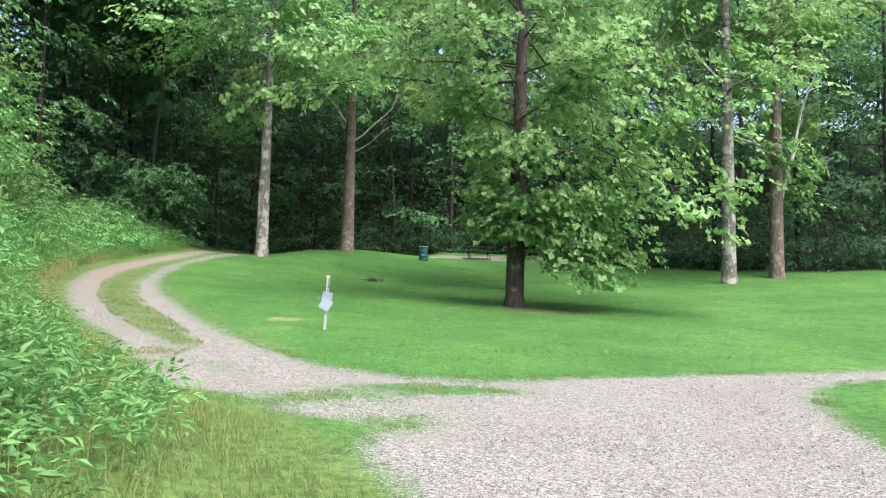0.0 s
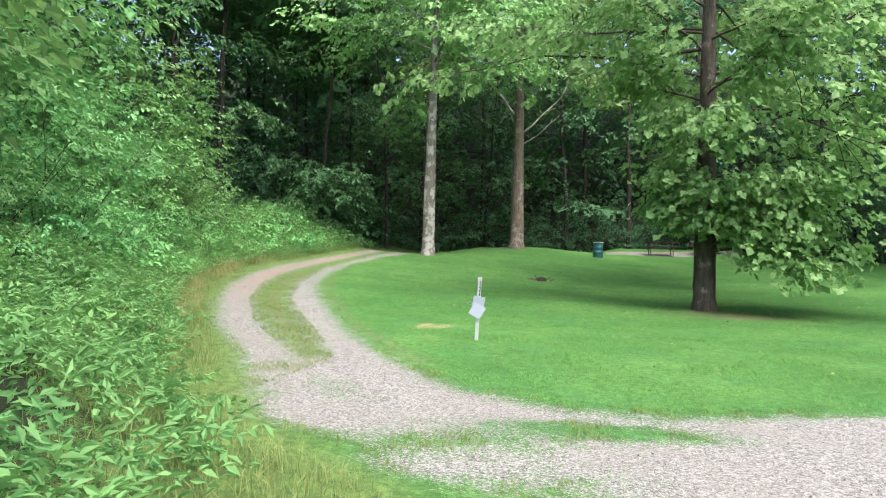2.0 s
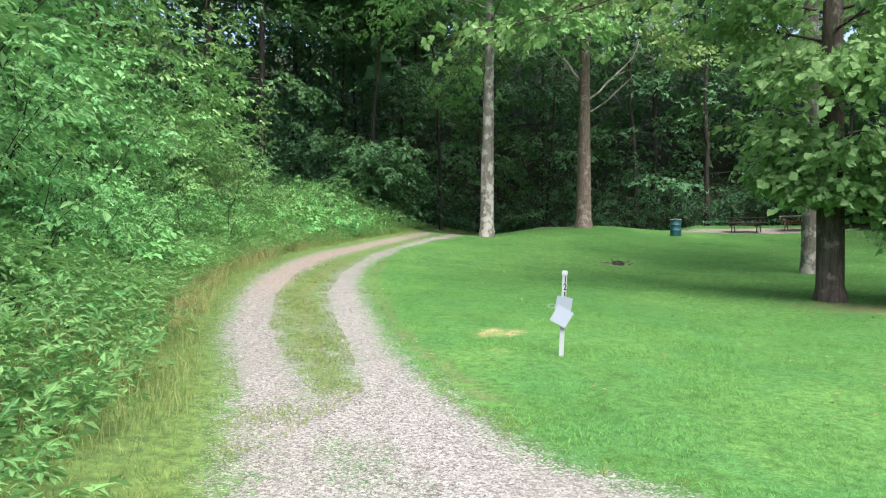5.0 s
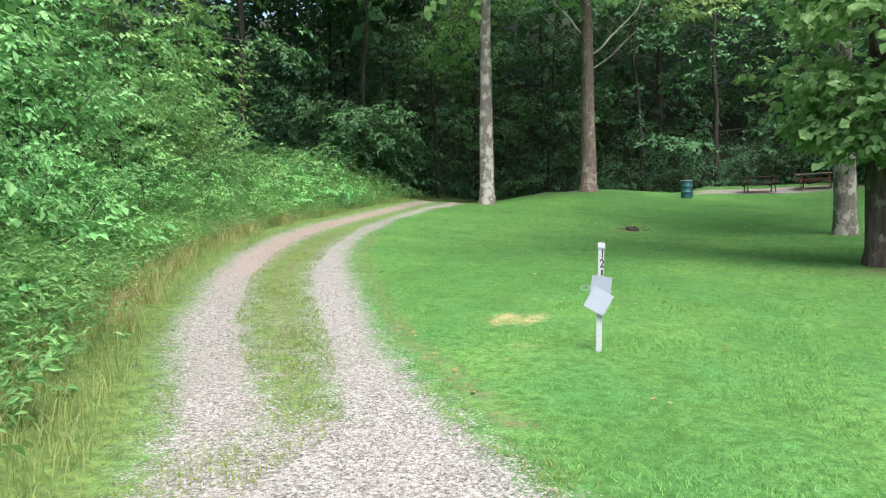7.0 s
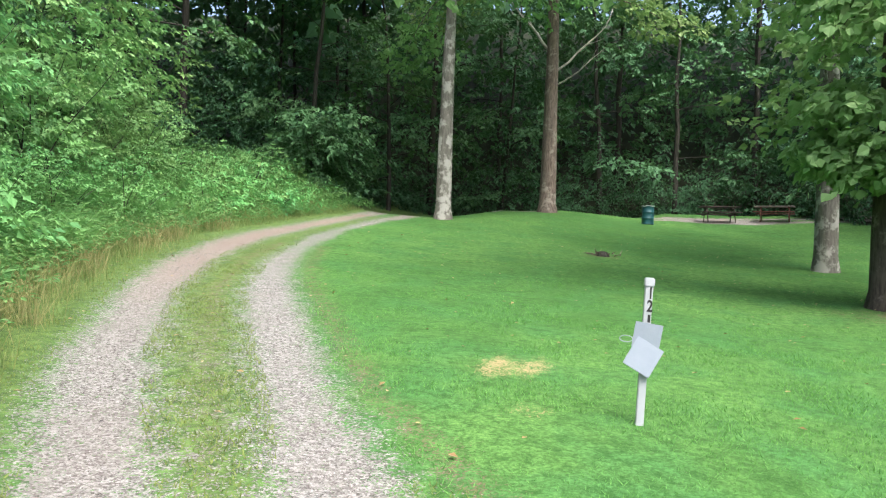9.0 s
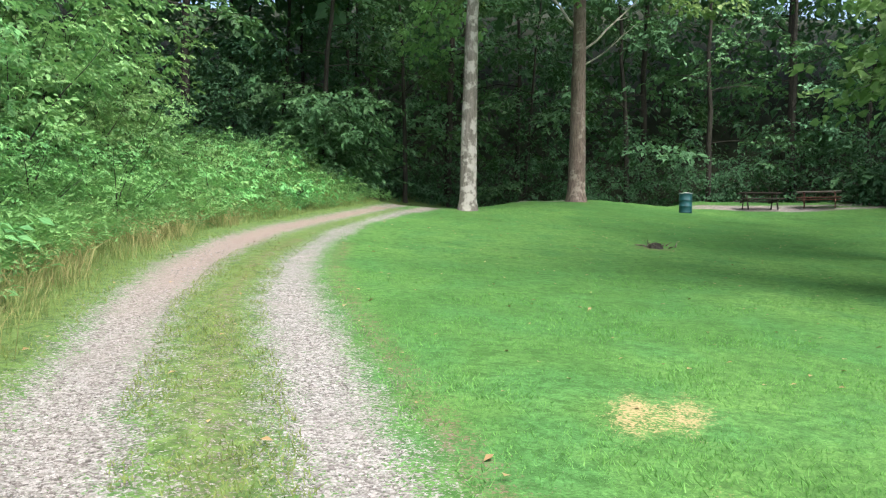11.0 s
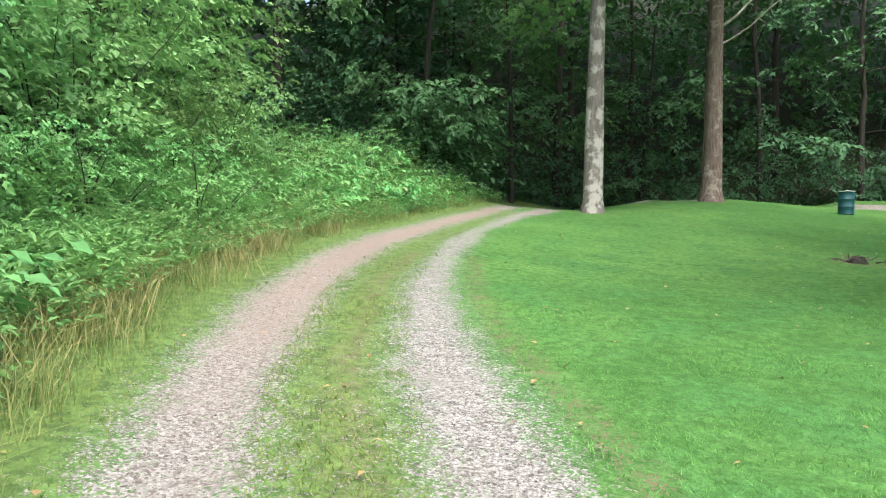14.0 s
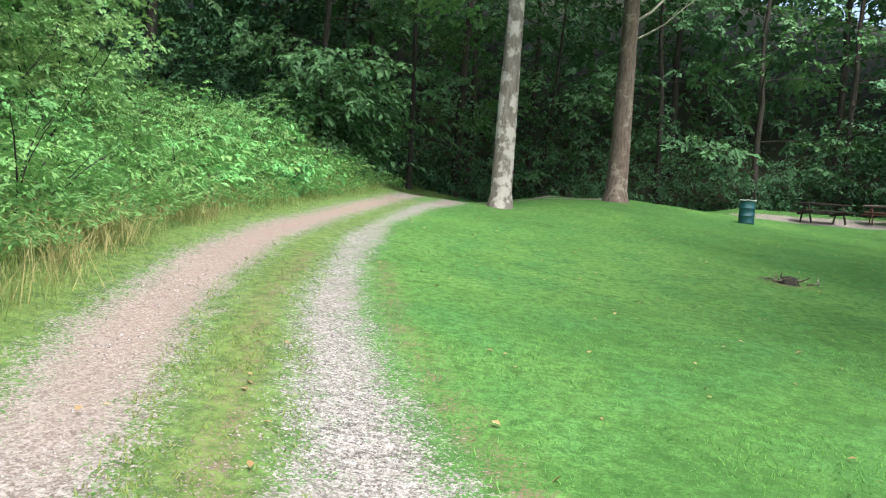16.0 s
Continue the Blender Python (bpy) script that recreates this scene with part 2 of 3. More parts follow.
    return mesh_of(name, v.reshape(-1, 3), f, material, {"var": np.repeat(var, 4)})


def spray_mesh(name, at, way, reach, leaf, per, material, r, slim=0.45, tone=None, hang=0.3, lobed=False, loose=0.3, face=0.4):
    """Leafy twigs: leaves set alternately along each twig, all lying nearly in the twig's own plane and hanging towards its tip."""
    m = len(at)
    way = unit(way)
    up = unit(r.normal(0, 0.3, (m, 3)) + (0, 0, 1) + way * 0.25)
    up = unit(up - way * (up * way).sum(1, keepdims=True))
    side = np.cross(up, way)
    reach = (reach * r.uniform(0.6, 1.25, m))[:, None, None]
    k = np.arange(per)
    along = ((k + 0.6) / per)[None, :, None]
    hand = np.where(k % 2, 1.0, -1.0)[None, :, None]
    pos = at[:, None] + way[:, None] * along * reach - np.array((0, 0, 1.0)) * hang * reach * along**2 + r.normal(0, leaf * 0.2, (m, per, 3))
    out = way[:, None] * (0.45 + 0.7 * along) + side[:, None] * hand * (1.05 - 0.55 * along) - np.array((0, 0, 1.0)) * hang * along + r.normal(0, loose * 0.7, (m, per, 3))
    normal = unit(up[:, None] + side[:, None] * hand * 0.18 + way[:, None] * (face + hang * along) + r.normal(0, loose, (m, per, 3)))
    out = unit(out - normal * (out * normal).sum(-1, keepdims=True))
    tone = r.random(m) if tone is None else tone
    return leaf_mesh(name, pos.reshape(-1, 3), leaf, material, r, slim=slim, shade=np.repeat(tone, per), lobed=lobed, lie=(normal.reshape(-1, 3), out.reshape(-1, 3)))


def blade_mesh(name, at, high, wide, material, r, lean=0.5, parts=1):
    """Upright grass blades that bend over."""
    n = len(at)
    turn = r.uniform(0, 2 * np.pi, n)
    side = np.stack([np.cos(turn), np.sin(turn), 0 * turn], 1) * (wide / 2)[:, None]
    over = np.stack([np.cos(turn * 3.7), np.sin(turn * 3.7), 0 * turn], 1) * (high * r.uniform(0.1, lean, n))[:, None]
    up = np.stack([0 * high, 0 * high, high], 1)
    var = np.clip(r.random(n) + r.normal(0, 0.1, n), 0, 1)
    i = np.arange(n)[:, None]
    if parts == 1:
        v = np.stack([at - side, at + side, at + over + up], 1)
        f = i * 3 + (0, 1, 2)
        return mesh_of(name, v.reshape(-1, 3), f, material, {"var": np.repeat(var, 3)})
    knee = at + over * 0.3 + up * 0.62
    v = np.stack([at - side, at + side, knee - side * 0.7, knee + side * 0.7, at + over * 1.3 + up * 0.95], 1)
    f = np.concatenate([i * 5 + (0, 1, 3), i * 5 + (0, 3, 2), i * 5 + (2, 3, 4)])
    return mesh_of(name, v.reshape(-1, 3), f, material, {"var": np.repeat(var, 5)})


def tubes(paths, seg=7):
    """Tapered round limbs along paths of (points, radii)."""
    vs, fs, base = [], [], 0
    for pts, rad in paths:
        pts, rad = np.asarray(pts, float), np.asarray(rad, float)
        d = unit(np.gradient(pts, axis=0))
        ref = np.array((1.0, 0.2, 0)) if abs(d[0][2]) > 0.5 else np.array((0, 0.1, 1.0))
        a = unit(np.cross(d, ref))
        b = np.cross(d, a)
        k = np.linspace(0, 2 * np.pi, seg, endpoint=False)
        ring = pts[:, None] + rad[:, None, None] * (np.cos(k)[None, :, None] * a[:, None] + np.sin(k)[None, :, None] * b[:, None])
        vs.append(ring.reshape(-1, 3))
        for j in range(len(pts) - 1):
            for s in range(seg):
                p, q = base + j * seg + s, base + j * seg + (s + 1) % seg
                fs.append((p, q, q + seg, p + seg))
        base += len(pts) * seg
    return np.concatenate(vs), np.array(fs)


def joined(name, parts, material, bevel=0.0):
    """One mesh of boxes: each (centre, size, matrix or None)."""
    bm = bmesh.new()
    for c, s, m in parts:
        made = bmesh.ops.create_cube(bm, size=1.0)["verts"]
        bmesh.ops.scale(bm, vec=s, verts=made)
        if m is not None:
            bmesh.ops.transform(bm, matrix=m, verts=made)
        bmesh.ops.translate(bm, vec=c, verts=made)
    if bevel:
        bmesh.ops.bevel(bm, geom=bm.edges[:], offset=bevel, segments=2, affect="EDGES")
    me = bpy.data.meshes.new(name)
    bm.to_mesh(me)
    bm.free()
    me.materials.append(material)
    return me


def part(name, data, parent, label=""):
    ob = new(name, data)
    ob.parent = parent
    return tagged(ob, label)


# ---- the lie of the land ----
# edges of the two wheel tracks: the track's x at each y
LEFT_OUT = np.array([(0.55, -6), (0.45, 2), (-0.1, 5), (-1.0, 6.8), (-3.1, 8.5), (-5.1, 11.7), (-6.9, 14.1), (-9.0, 17.7), (-10.3, 20.6), (-11.4, 23.8), (-12.0, 27.2), (-12.25, 32), (-12.2, 36)])
LEFT_IN = np.array([(-4.3, 11.9), (-5.8, 13.9), (-6.6, 15.1), (-8.3, 18.1), (-9.7, 21.4), (-10.3, 23.2), (-11.05, 26.3), (-11.5, 30.5), (-11.6, 36)])
RIGHT_IN = np.array([(-3.9, 11.9), (-5.15, 14.2), (-6.2, 16), (-7.9, 19), (-9.3, 22.6), (-10.6, 27.8), (-11.05, 33), (-11.1, 36)])
RIGHT_OUT = np.array([(-1.8, 10.7), (-3.1, 12.3), (-4.45, 14.2), (-5.75, 16.7), (-7.6, 20.2), (-8.65, 22.5), (-9.6, 25.5), (-10.55, 30.5), (-10.6, 36)])
HEDGE = np.array([(-4.6, 2), (-5.2, 6.7), (-6.3, 8.5), (-7.8, 10.3), (-10.3, 14), (-13.2, 21), (-14.5, 27), (-15.6, 32), (-15.8, 38)])
FAR_ROAD = np.array([(-11.4, 35), (-11.1, 38), (-10.0, 41.5), (-7.6, 45), (-3.5, 46.6), (2, 47.6), (9, 48.6), (20, 50)])
LAWN_EDGE = [(-1.8, 10.7), (-0.6, 10.25), (0.6, 10.3), (2.7, 11.3), (4.8, 12.2), (8, 13.3), (12, 14.6), (22, 18)]
ISLAND = [(22, 16.6), (12, 13.6), (7.8, 12.4), (6.5, 11.9), (5.6, 11.1), (4.95, 9.9), (4.6, 8.6), (4.4, 7.4), (4.3, 3), (4.6, -6)]


WOOD_EDGE = np.array([(-30, 52.3), (-5, 50.8), (6, 50.5), (10.5, 43), (15, 39.3), (19, 37), (26, 34.5), (40, 32)])


def on_polygon(px, py, poly):
    """Signed distance to a closed outline, positive within."""
    poly = np.asarray(poly, float)
    best, inside = np.full(px.shape, 1e9), np.zeros(px.shape, bool)
    for (x0, y0), (x1, y1) in zip(poly, np.roll(poly, -1, 0)):
        dx, dy = x1 - x0, y1 - y0
        k = np.clip(((px - x0) * dx + (py - y0) * dy) / (dx * dx + dy * dy), 0, 1)
        best = np.minimum(best, np.hypot(px - x0 - k * dx, py - y0 - k * dy))
        if dy:
            inside ^= ((y0 > py) != (y1 > py)) & (px < dx * (py - y0) / dy + x0)
    return np.where(inside, best, -best)


def off_line(px, py, line):
    best = np.full(px.shape, 1e9)
    for (x0, y0), (x1, y1) in zip(line[:-1], line[1:]):
        dx, dy = x1 - x0, y1 - y0
        k = np.clip(((px - x0) * dx + (py - y0) * dy) / (dx * dx + dy * dy), 0, 1)
        best = np.minimum(best, np.hypot(px - x0 - k * dx, py - y0 - k * dy))
    return best


def height(x, y):
    """The ground: a lawn that climbs to a knoll, a bank along the track, wooded hills round about."""
    x, y = np.asarray(x, float), np.asarray(y, float)
    u, v = np.clip(x, -22, 24) / 20, np.clip(y, -6, 50) / 40
    z = 0.004 - 0.791 * u + 1.476 * v + 0.588 * u * u - 0.24 * u * v + 1.738 * v * v + 0.223 * v**3 + 0.359 * u * v * v + 0.75 * u * u * v
    z += 0.38 * np.exp(-((x + 5.7) ** 2 / 14 + (y - 43) ** 2 / 60))
    z += 0.065 * np.exp(-((x + 2.4) ** 2 + (y - 15.0) ** 2) / 7)
    z -= 0.75 * np.clip((y - 37.5) / 6, 0, 1) * np.clip((-8.2 - x) / 2.8, 0, 1)
    z -= 0.24 * np.exp(-((x + 7.8) ** 2 / 7 + (y - 45.0) ** 2 / 9))
    z -= 0.11 * np.clip(y - 45.3, 0, 8) ** 1.2 * np.interp(x, [-15, -12, -3, 0], [0, 1, 1, 0])
    edge = np.interp(y, LEFT_OUT[:, 1], LEFT_OUT[:, 0])
    slope = np.interp(y, [-5, 7, 12, 36], [0.95, 0.7, 0.8, 0.95])
    away = (edge - x) * slope
    z += np.interp(y, [14, 24], [0.3, 0.2]) * np.clip(away - 1.0, 0, 9) * np.interp(y, [38, 50], [1, 0])
    # steep hillsides added so that dark ground closes off the sky behind the trees
    beyond = np.maximum(np.maximum(y - 52, 0), np.maximum(np.maximum(-x - 22, 0), np.maximum(x - 30, 0)))
    z += 0.62 * np.minimum(beyond, 45) * (1 - 0.3 * np.clip(x / 30, 0, 1))
    return z


def cover(x, y):
    """What lies on the ground: gravel, trodden soil in it, dry grass, bare earth, leaf litter (0 to 1 each)."""
    soft = lambda d, w: np.clip(d / w + 0.5, 0, 1)
    left = on_polygon(x, y, [*LEFT_OUT[4:], *LEFT_IN[::-1]])
    right = on_polygon(x, y, [*RIGHT_IN[::-1], *RIGHT_OUT])
    apron = on_polygon(x, y, [*LEFT_OUT[:5], (-4.3, 10.6), (-4.2, 12.0), (-3.1, 12.3), *LAWN_EDGE, *ISLAND])
    far = off_line(x, y, FAR_ROAD)
    far = np.where((y > 35.2) & ((x < -5.6) | (x > -0.9)), 0.36 - np.abs(far - 0.62), -9)
    pads = 1.1 - np.hypot((x - 2.5) / 2.6, (y - 47.1))
    d = np.maximum.reduce([left, right, apron, far, np.minimum(pads, 0.5)])
    gravel = soft(d, 0.9)
    # grass that has grown into the gravel where the tracks leave the yard
    for cx, cy, rx, ry, turn, amount in ((-1.4, 8.4, 2.0, 0.6, 0.5, 0.56), (0.1, 9.5, 1.7, 0.42, 0.12, 0.55), (-3.0, 10.1, 1.2, 0.5, -0.9, 0.42), (-0.6, 7.2, 1.4, 0.65, 0.6, 0.58)):
        dx, dy = x - cx, y - cy
        p, q = dx * math.cos(turn) + dy * math.sin(turn), dy * math.cos(turn) - dx * math.sin(turn)
        gravel = gravel - amount * np.exp(-((p / rx) ** 2 + (q / ry) ** 2))
    middle = np.clip(soft(np.minimum(x - np.interp(y, LEFT_IN[:, 1], LEFT_IN[:, 0]), np.interp(y, RIGHT_IN[:, 1], RIGHT_IN[:, 0]) - x), 0.4), 0, 1)
    gravel = np.maximum(gravel, np.where((y > 11) & (y < 36), middle * np.interp(y, [12, 17, 22], [0.42, 0.3, 0.15]), 0))
    trodden = soft(left, 0.6) * np.interp(y, [16, 21, 32], [0.1, 0.8, 1.0]) + soft(far, 1.0) * 0.4
    dry = np.zeros(x.shape)
    for cx, cy, rr in ((-3.55, 16.0, 0.24), (-3.2, 16.2, 0.2), (-3.1, 14.6, 0.13)):
        dry = np.maximum(dry, 0.66 * np.exp(-((x - cx) ** 2 + ((y - cy) * 0.36) ** 2) / rr**2))
    dry = np.maximum(dry, 0.22 * np.exp(-((d + 0.25) / 0.3) ** 2) * (y < 36))
    dry = np.maximum(dry, np.where((y > 11) & (y < 36), middle * 0.12, 0))
    bare = 0.62 * np.exp(-(((x - 3.0) / 2.4) ** 2 + ((y - 22.8) / 1.5) ** 2)) + 0.6 * np.exp(-(((x + 2.9) / 0.8) ** 2 + ((y - 30.3) / 0.6) ** 2))
    bare += 0.5 * np.exp(-(((x + 9.1) / 0.9) ** 2 + ((y - 36.9) / 0.9) ** 2)) + 0.5 * np.exp(-(((x + 5.5) / 0.9) ** 2 + ((y - 43.1) / 0.9) ** 2))
    bare = np.maximum(bare, 0.52 * np.exp(-((right + 0.3) / 0.3) ** 2) * ((y > 12.0) & (y < 26)))
    bare = np.maximum(bare, np.where((y > 11) & (y < 36), middle * np.interp(y, [14, 24], [0.44, 0.26]), 0))
    edge = np.interp(y, LEFT_OUT[:, 1], LEFT_OUT[:, 0])
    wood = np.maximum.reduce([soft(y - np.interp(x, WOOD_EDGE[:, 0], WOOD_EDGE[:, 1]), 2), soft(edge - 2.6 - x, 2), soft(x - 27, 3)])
    return gravel, trodden, np.clip(dry, 0, 1), np.clip(bare, 0, 1), wood, np.where((y > 9) & (y < 36), middle, 0)


def spaced(*stops):
    """Grid lines: (from, to, step) stretches laid end to end."""
    return np.unique(np.concatenate([np.arange(a, b, s) for a, b, s in stops]).round(4))


def build_ground():
    gx = spaced((-900, -100, 100), (-100, -30, 7), (-30, -16, 1.0), (-16, 6, 0.2), (6, 24, 0.45), (24, 60, 3), (60, 140, 10), (140, 901, 95))
    gy = spaced((-900, -100, 100), (-100, -8, 6), (-8, 3, 0.4), (3, 30, 0.2), (30, 50, 0.3), (50, 80, 2), (80, 150, 10), (150, 901, 95))
    X, Y = np.meshgrid(gx, gy)
    x, y = X.ravel(), Y.ravel()
    g, tr, dry, bare, wood, strip = cover(x, y)
    z = height(x, y)
    near = (np.abs(x) < 30) & (y > -8) & (y < 52)
    lumps = np.array([noise.noise((a * 0.9, b * 0.9, 0)) + 0.5 * noise.noise((a * 3.1, b * 3.1, 4)) if k else 0 for a, b, k in zip(x, y, near)])
    z = z + lumps * np.where(g > 0.5, 0.012, 0.03) - 0.035 * g * near
    w = len(gx)
    i = (np.arange(len(gy) - 1)[:, None] * w + np.arange(w - 1)[None]).ravel()
    f = np.stack([i, i + 1, i + w + 1, i + w], 1)
    stony = g[f].mean(1) > 0.5
    at = np.stack([x, y, z], 1)
    extra = {"gravel": g, "soil": tr, "dry": dry, "bare": bare, "wood": wood, "strip": np.maximum(strip, np.clip((np.interp(y, LEFT_OUT[:, 1], LEFT_OUT[:, 0]) + 0.2 - x) / 0.5, 0, 1))}
    for name, keep, label, cat in (("ground", ~stony, "mown green lawn rising to wooded slopes", "lawn"), ("road", stony, "pale gravel yard and two-track gravel drive with worn grassy edges", "gravel drive")):
        used, back = np.unique(f[keep], return_inverse=True)
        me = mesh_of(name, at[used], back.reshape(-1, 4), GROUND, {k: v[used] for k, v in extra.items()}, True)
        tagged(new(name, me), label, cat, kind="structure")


build_ground()


def on_ground(x, y, lift=0.0):
    return np.stack([x, y, height(x, y) + lift], -1)


def spot(x, y, sink=0.0, turn=0.0):
    return pose(x, y, float(height(x, y)) - sink, 0, 0, turn)


# ---- trees ----
def limb(r, start, way, length, radius, steps=6, lift=0.0, wander=0.18, tip=0.15):
    """A bending, tapering limb: its points and radii."""
    pts, d = [np.asarray(start, float)], unit(np.asarray(way, float))
    for _ in range(steps):
        d = unit(d + r.normal(0, wander, 3) * 0.6 + (0, 0, lift / steps))
        pts.append(pts[-1] + d * length / steps)
    return np.array(pts), radius * np.linspace(1, tip, steps + 1)


def tree_data(seed, tall, radius, crown_from, spread, leaves, leaf, bark, foliage, limbs=22, droop=-0.1, seg=9, bend=0.04, extra=(), flare=1.35, puff=0.55, lean=(0, 0), twigs=True, boughs=(), layer=0.45, lobed=False, per=6, slim=0.8, hang=0.3, face=0.4):
    """Meshes of a tree: a tapered trunk with limbs and twigs, and a ragged crown of single leaves in sprays."""
    r = np.random.default_rng(seed)
    hs = np.linspace(0, 1, 12)
    sway = np.cumsum(r.normal(0, bend, (12, 2)), 0) * hs[:, None] * 2 + np.outer(hs * tall, lean)
    pts = np.column_stack([sway, hs * tall])
    rad = radius * (1 - 0.85 * hs**1.2)
    pts = np.insert(pts, 1, pts[0] * 0.97 + pts[1] * 0.03, 0)
    pts = np.insert(pts, 2, pts[0] * 0.75 + pts[2] * 0.25, 0)
    rad = np.insert(rad, 1, radius * (1 + (flare - 1) * 0.55))
    rad = np.insert(rad, 2, radius * 1.02)
    rad[0] = radius * flare
    pts[0, 2] = -0.25
    paths, fine, sprays = [(pts, rad)], [], []
    for k in range(limbs):
        h = crown_from + (tall * 0.97 - crown_from) * ((k + r.random()) / limbs) ** 0.85
        f = (h - crown_from) / max(tall - crown_from, 0.1)
        reach = spread * (0.55 + 0.9 * math.sin(math.pi * min(1, 0.22 + 0.78 * f))) * r.uniform(0.6, 1.1) * 0.72
        turn = k * 2.4 + r.normal(0, 0.5)
        start = np.array([np.interp(h, pts[:, 2], pts[:, j]) for j in (0, 1)] + [h])
        thick = float(np.interp(h, pts[:, 2], rad)) * r.uniform(0.2, 0.34)
        p, q = limb(r, start, (math.cos(turn), math.sin(turn), 0.55 * f + r.uniform(0.0, 0.5)), reach, thick, 6, droop * 3)
        paths.append((p, q))
        for j in range(2, 7):
            for _ in range(2):
                d = unit(p[j] - p[j - 1] + r.normal(0, 0.75, 3) * (1, 1, 0.5) * np.linalg.norm(p[j] - p[j - 1]))
                tp, tq = limb(r, p[j], d, reach * r.uniform(0.18, 0.4), max(0.012, q[j] * 0.5), 3, droop)
                if twigs:
                    fine.append((tp, tq))
                sprays += [tp[1], tp[2], tp[3], p[j] * 0.4 + tp[3] * 0.6]
    for h, way, reach in boughs:
        p, q = limb(r, (0, 0, h), way, reach, radius * 0.14, 7, droop * 3)
        paths.append((p, q))
        for j in range(3, 8):
            for _ in range(3):
                tp, tq = limb(r, p[j], unit(p[j] - p[j - 1]) + r.normal(0, 0.7, 3), reach * r.uniform(0.18, 0.45), 0.02, 3, droop)
                fine.append((tp, tq))
                sprays += [tp[1], tp[2], tp[3], tp[3]]
    bare = []
    for start, way, length, thick in extra:
        p, q = limb(r, start, way, length, thick, 7, 0.35, 0.22, 0.25)
        bare.append((p, q))
        for j in (3, 4, 5, 6):
            bare.append(limb(r, p[j], unit(p[j] - p[j - 1]) + r.normal(0, 0.5, 3), length * 0.3, q[j] * 0.45, 4, 0.3))
    v, f = tubes(paths[:1], seg + 5)
    if len(paths) > 1:
        v2, f2 = tubes(paths[1:], 5)
        v, f = np.concatenate([v, v2]), np.concatenate([f, f2 + len(v)])
    if fine:
        v2, f2 = tubes(fine, 3)
        v, f = np.concatenate([v, v2]), np.concatenate([f, f2 + len(v)])
    v[:len(paths[0][0]) * (seg + 5)] += r.normal(0, radius * 0.035, (len(paths[0][0]) * (seg + 5), 3))
    trunk = mesh_of("trunk", v, f, bark, smooth=True)
    crown = None
    if leaves:
        s = np.array(sprays)
        pick = r.integers(0, len(s), leaves // per)
        at = s[pick] + r.normal(0, 1, (len(pick), 3)) * (puff, puff, puff * layer)
        tone = np.random.default_rng(seed + 1).random(len(s))[pick] * 0.6 + 0.2
        way = unit(at * (1, 1, 0)) + r.normal(0, 0.6, (len(pick), 3)) * (1, 1, 0.35)
        crown = spray_mesh("crown", at, way, leaf * per * 0.42, leaf, per, foliage, r, slim, tone, hang, lobed, 0.3 + 0.25 * lobed, face)
    limbs_mesh = mesh_of("bare_limb", *tubes(bare, 6), BARK_WHITE, smooth=True) if bare else None
    return trunk, crown, limbs_mesh


def plant_tree(data, at, label, group="", name="tree"):
    base = new(name)
    trunk, crown, limbs_mesh = data
    part("trunk", trunk, base)
    if crown:
        part("crown", crown, base)
    if limbs_mesh:
        part("bare_limb", limbs_mesh, base, "bare whitish dead limb")
    base.matrix_basis = at
    return tagged(base, label, "tree", group)


plant_tree(tree_data(11, 17, 0.31, 8.3, 6.2, 12000, 0.25, BARK_PALE, SYCAMORE, 24, -0.22, bend=0.02, flare=1.45), spot(-9.13, 37.2), "tall sycamore with pale flaking bark on the knoll")
plant_tree(tree_data(12, 19, 0.375, 9.9, 6.0, 11000, 0.26, BARK_BROWN, SYCAMORE, 22, -0.2, bend=0.02, flare=1.5,
    extra=(((-0.2, 0, 7.6), (-0.6, 0, 0.8), 3.2, 0.075), ((0.25, 0, 6.6), (1.0, -0.1, 0.65), 4.2, 0.06), ((0.2, 0, 5.9), (1.0, 0.2, 0.5), 2.8, 0.04))),
    spot(-5.65, 43.5), "tall brown-barked tree with bare white limbs")
plant_tree(tree_data(13, 15, 0.31, 6.6, 8.4, 26000, 0.175, BARK_GREY, SYCAMORE, 24, -0.06, bend=0.02, lobed=True, flare=1.35, puff=0.36,
    per=5, hang=0.5, face=0.9, boughs=((1.6, (1, -0.5, 0.0), 2.6), (1.9, (1, 0.2, 0.0), 3.0), (1.8, (0.6, -0.9, 0.0), 1.9), (2.3, (1, -0.3, 0.05), 3.2), (2.4, (-0.9, -0.5, 0.2), 0.8), (2.9, (-1, 0.1, 0.2), 0.9), (3.0, (0.2, -1, 0.1), 1.7), (3.2, (1, -0.6, 0.15), 2.6),
            (3.6, (-0.8, -0.7, 0.2), 1.0), (3.7, (0.9, 0.3, 0.2), 3.2), (4.4, (0.4, -1, 0.2), 2.2), (4.7, (1, -0.2, 0.2), 4.4), (5.2, (-0.7, -0.8, 0.3), 1.5), (5.2, (1, 0.4, 0.2), 5.6), (5.5, (1, -0.5, 0.2), 6.4), (5.9, (-1, 0.1, 0.35), 1.9), (6.0, (0.5, -1, 0.3), 3.2), (6.3, (1, 0.0, 0.25), 6.8),
            (6.6, (-1, -0.4, 0.3), 2.4), (7.3, (-0.6, -1, 0.3), 3.6), (8.0, (-1, 0.2, 0.3), 3.8), (7.6, (0.6, -1, 0.3), 4.0))), spot(2.35, 24.0), "leafy dark-barked sycamore with low drooping boughs on the lawn")
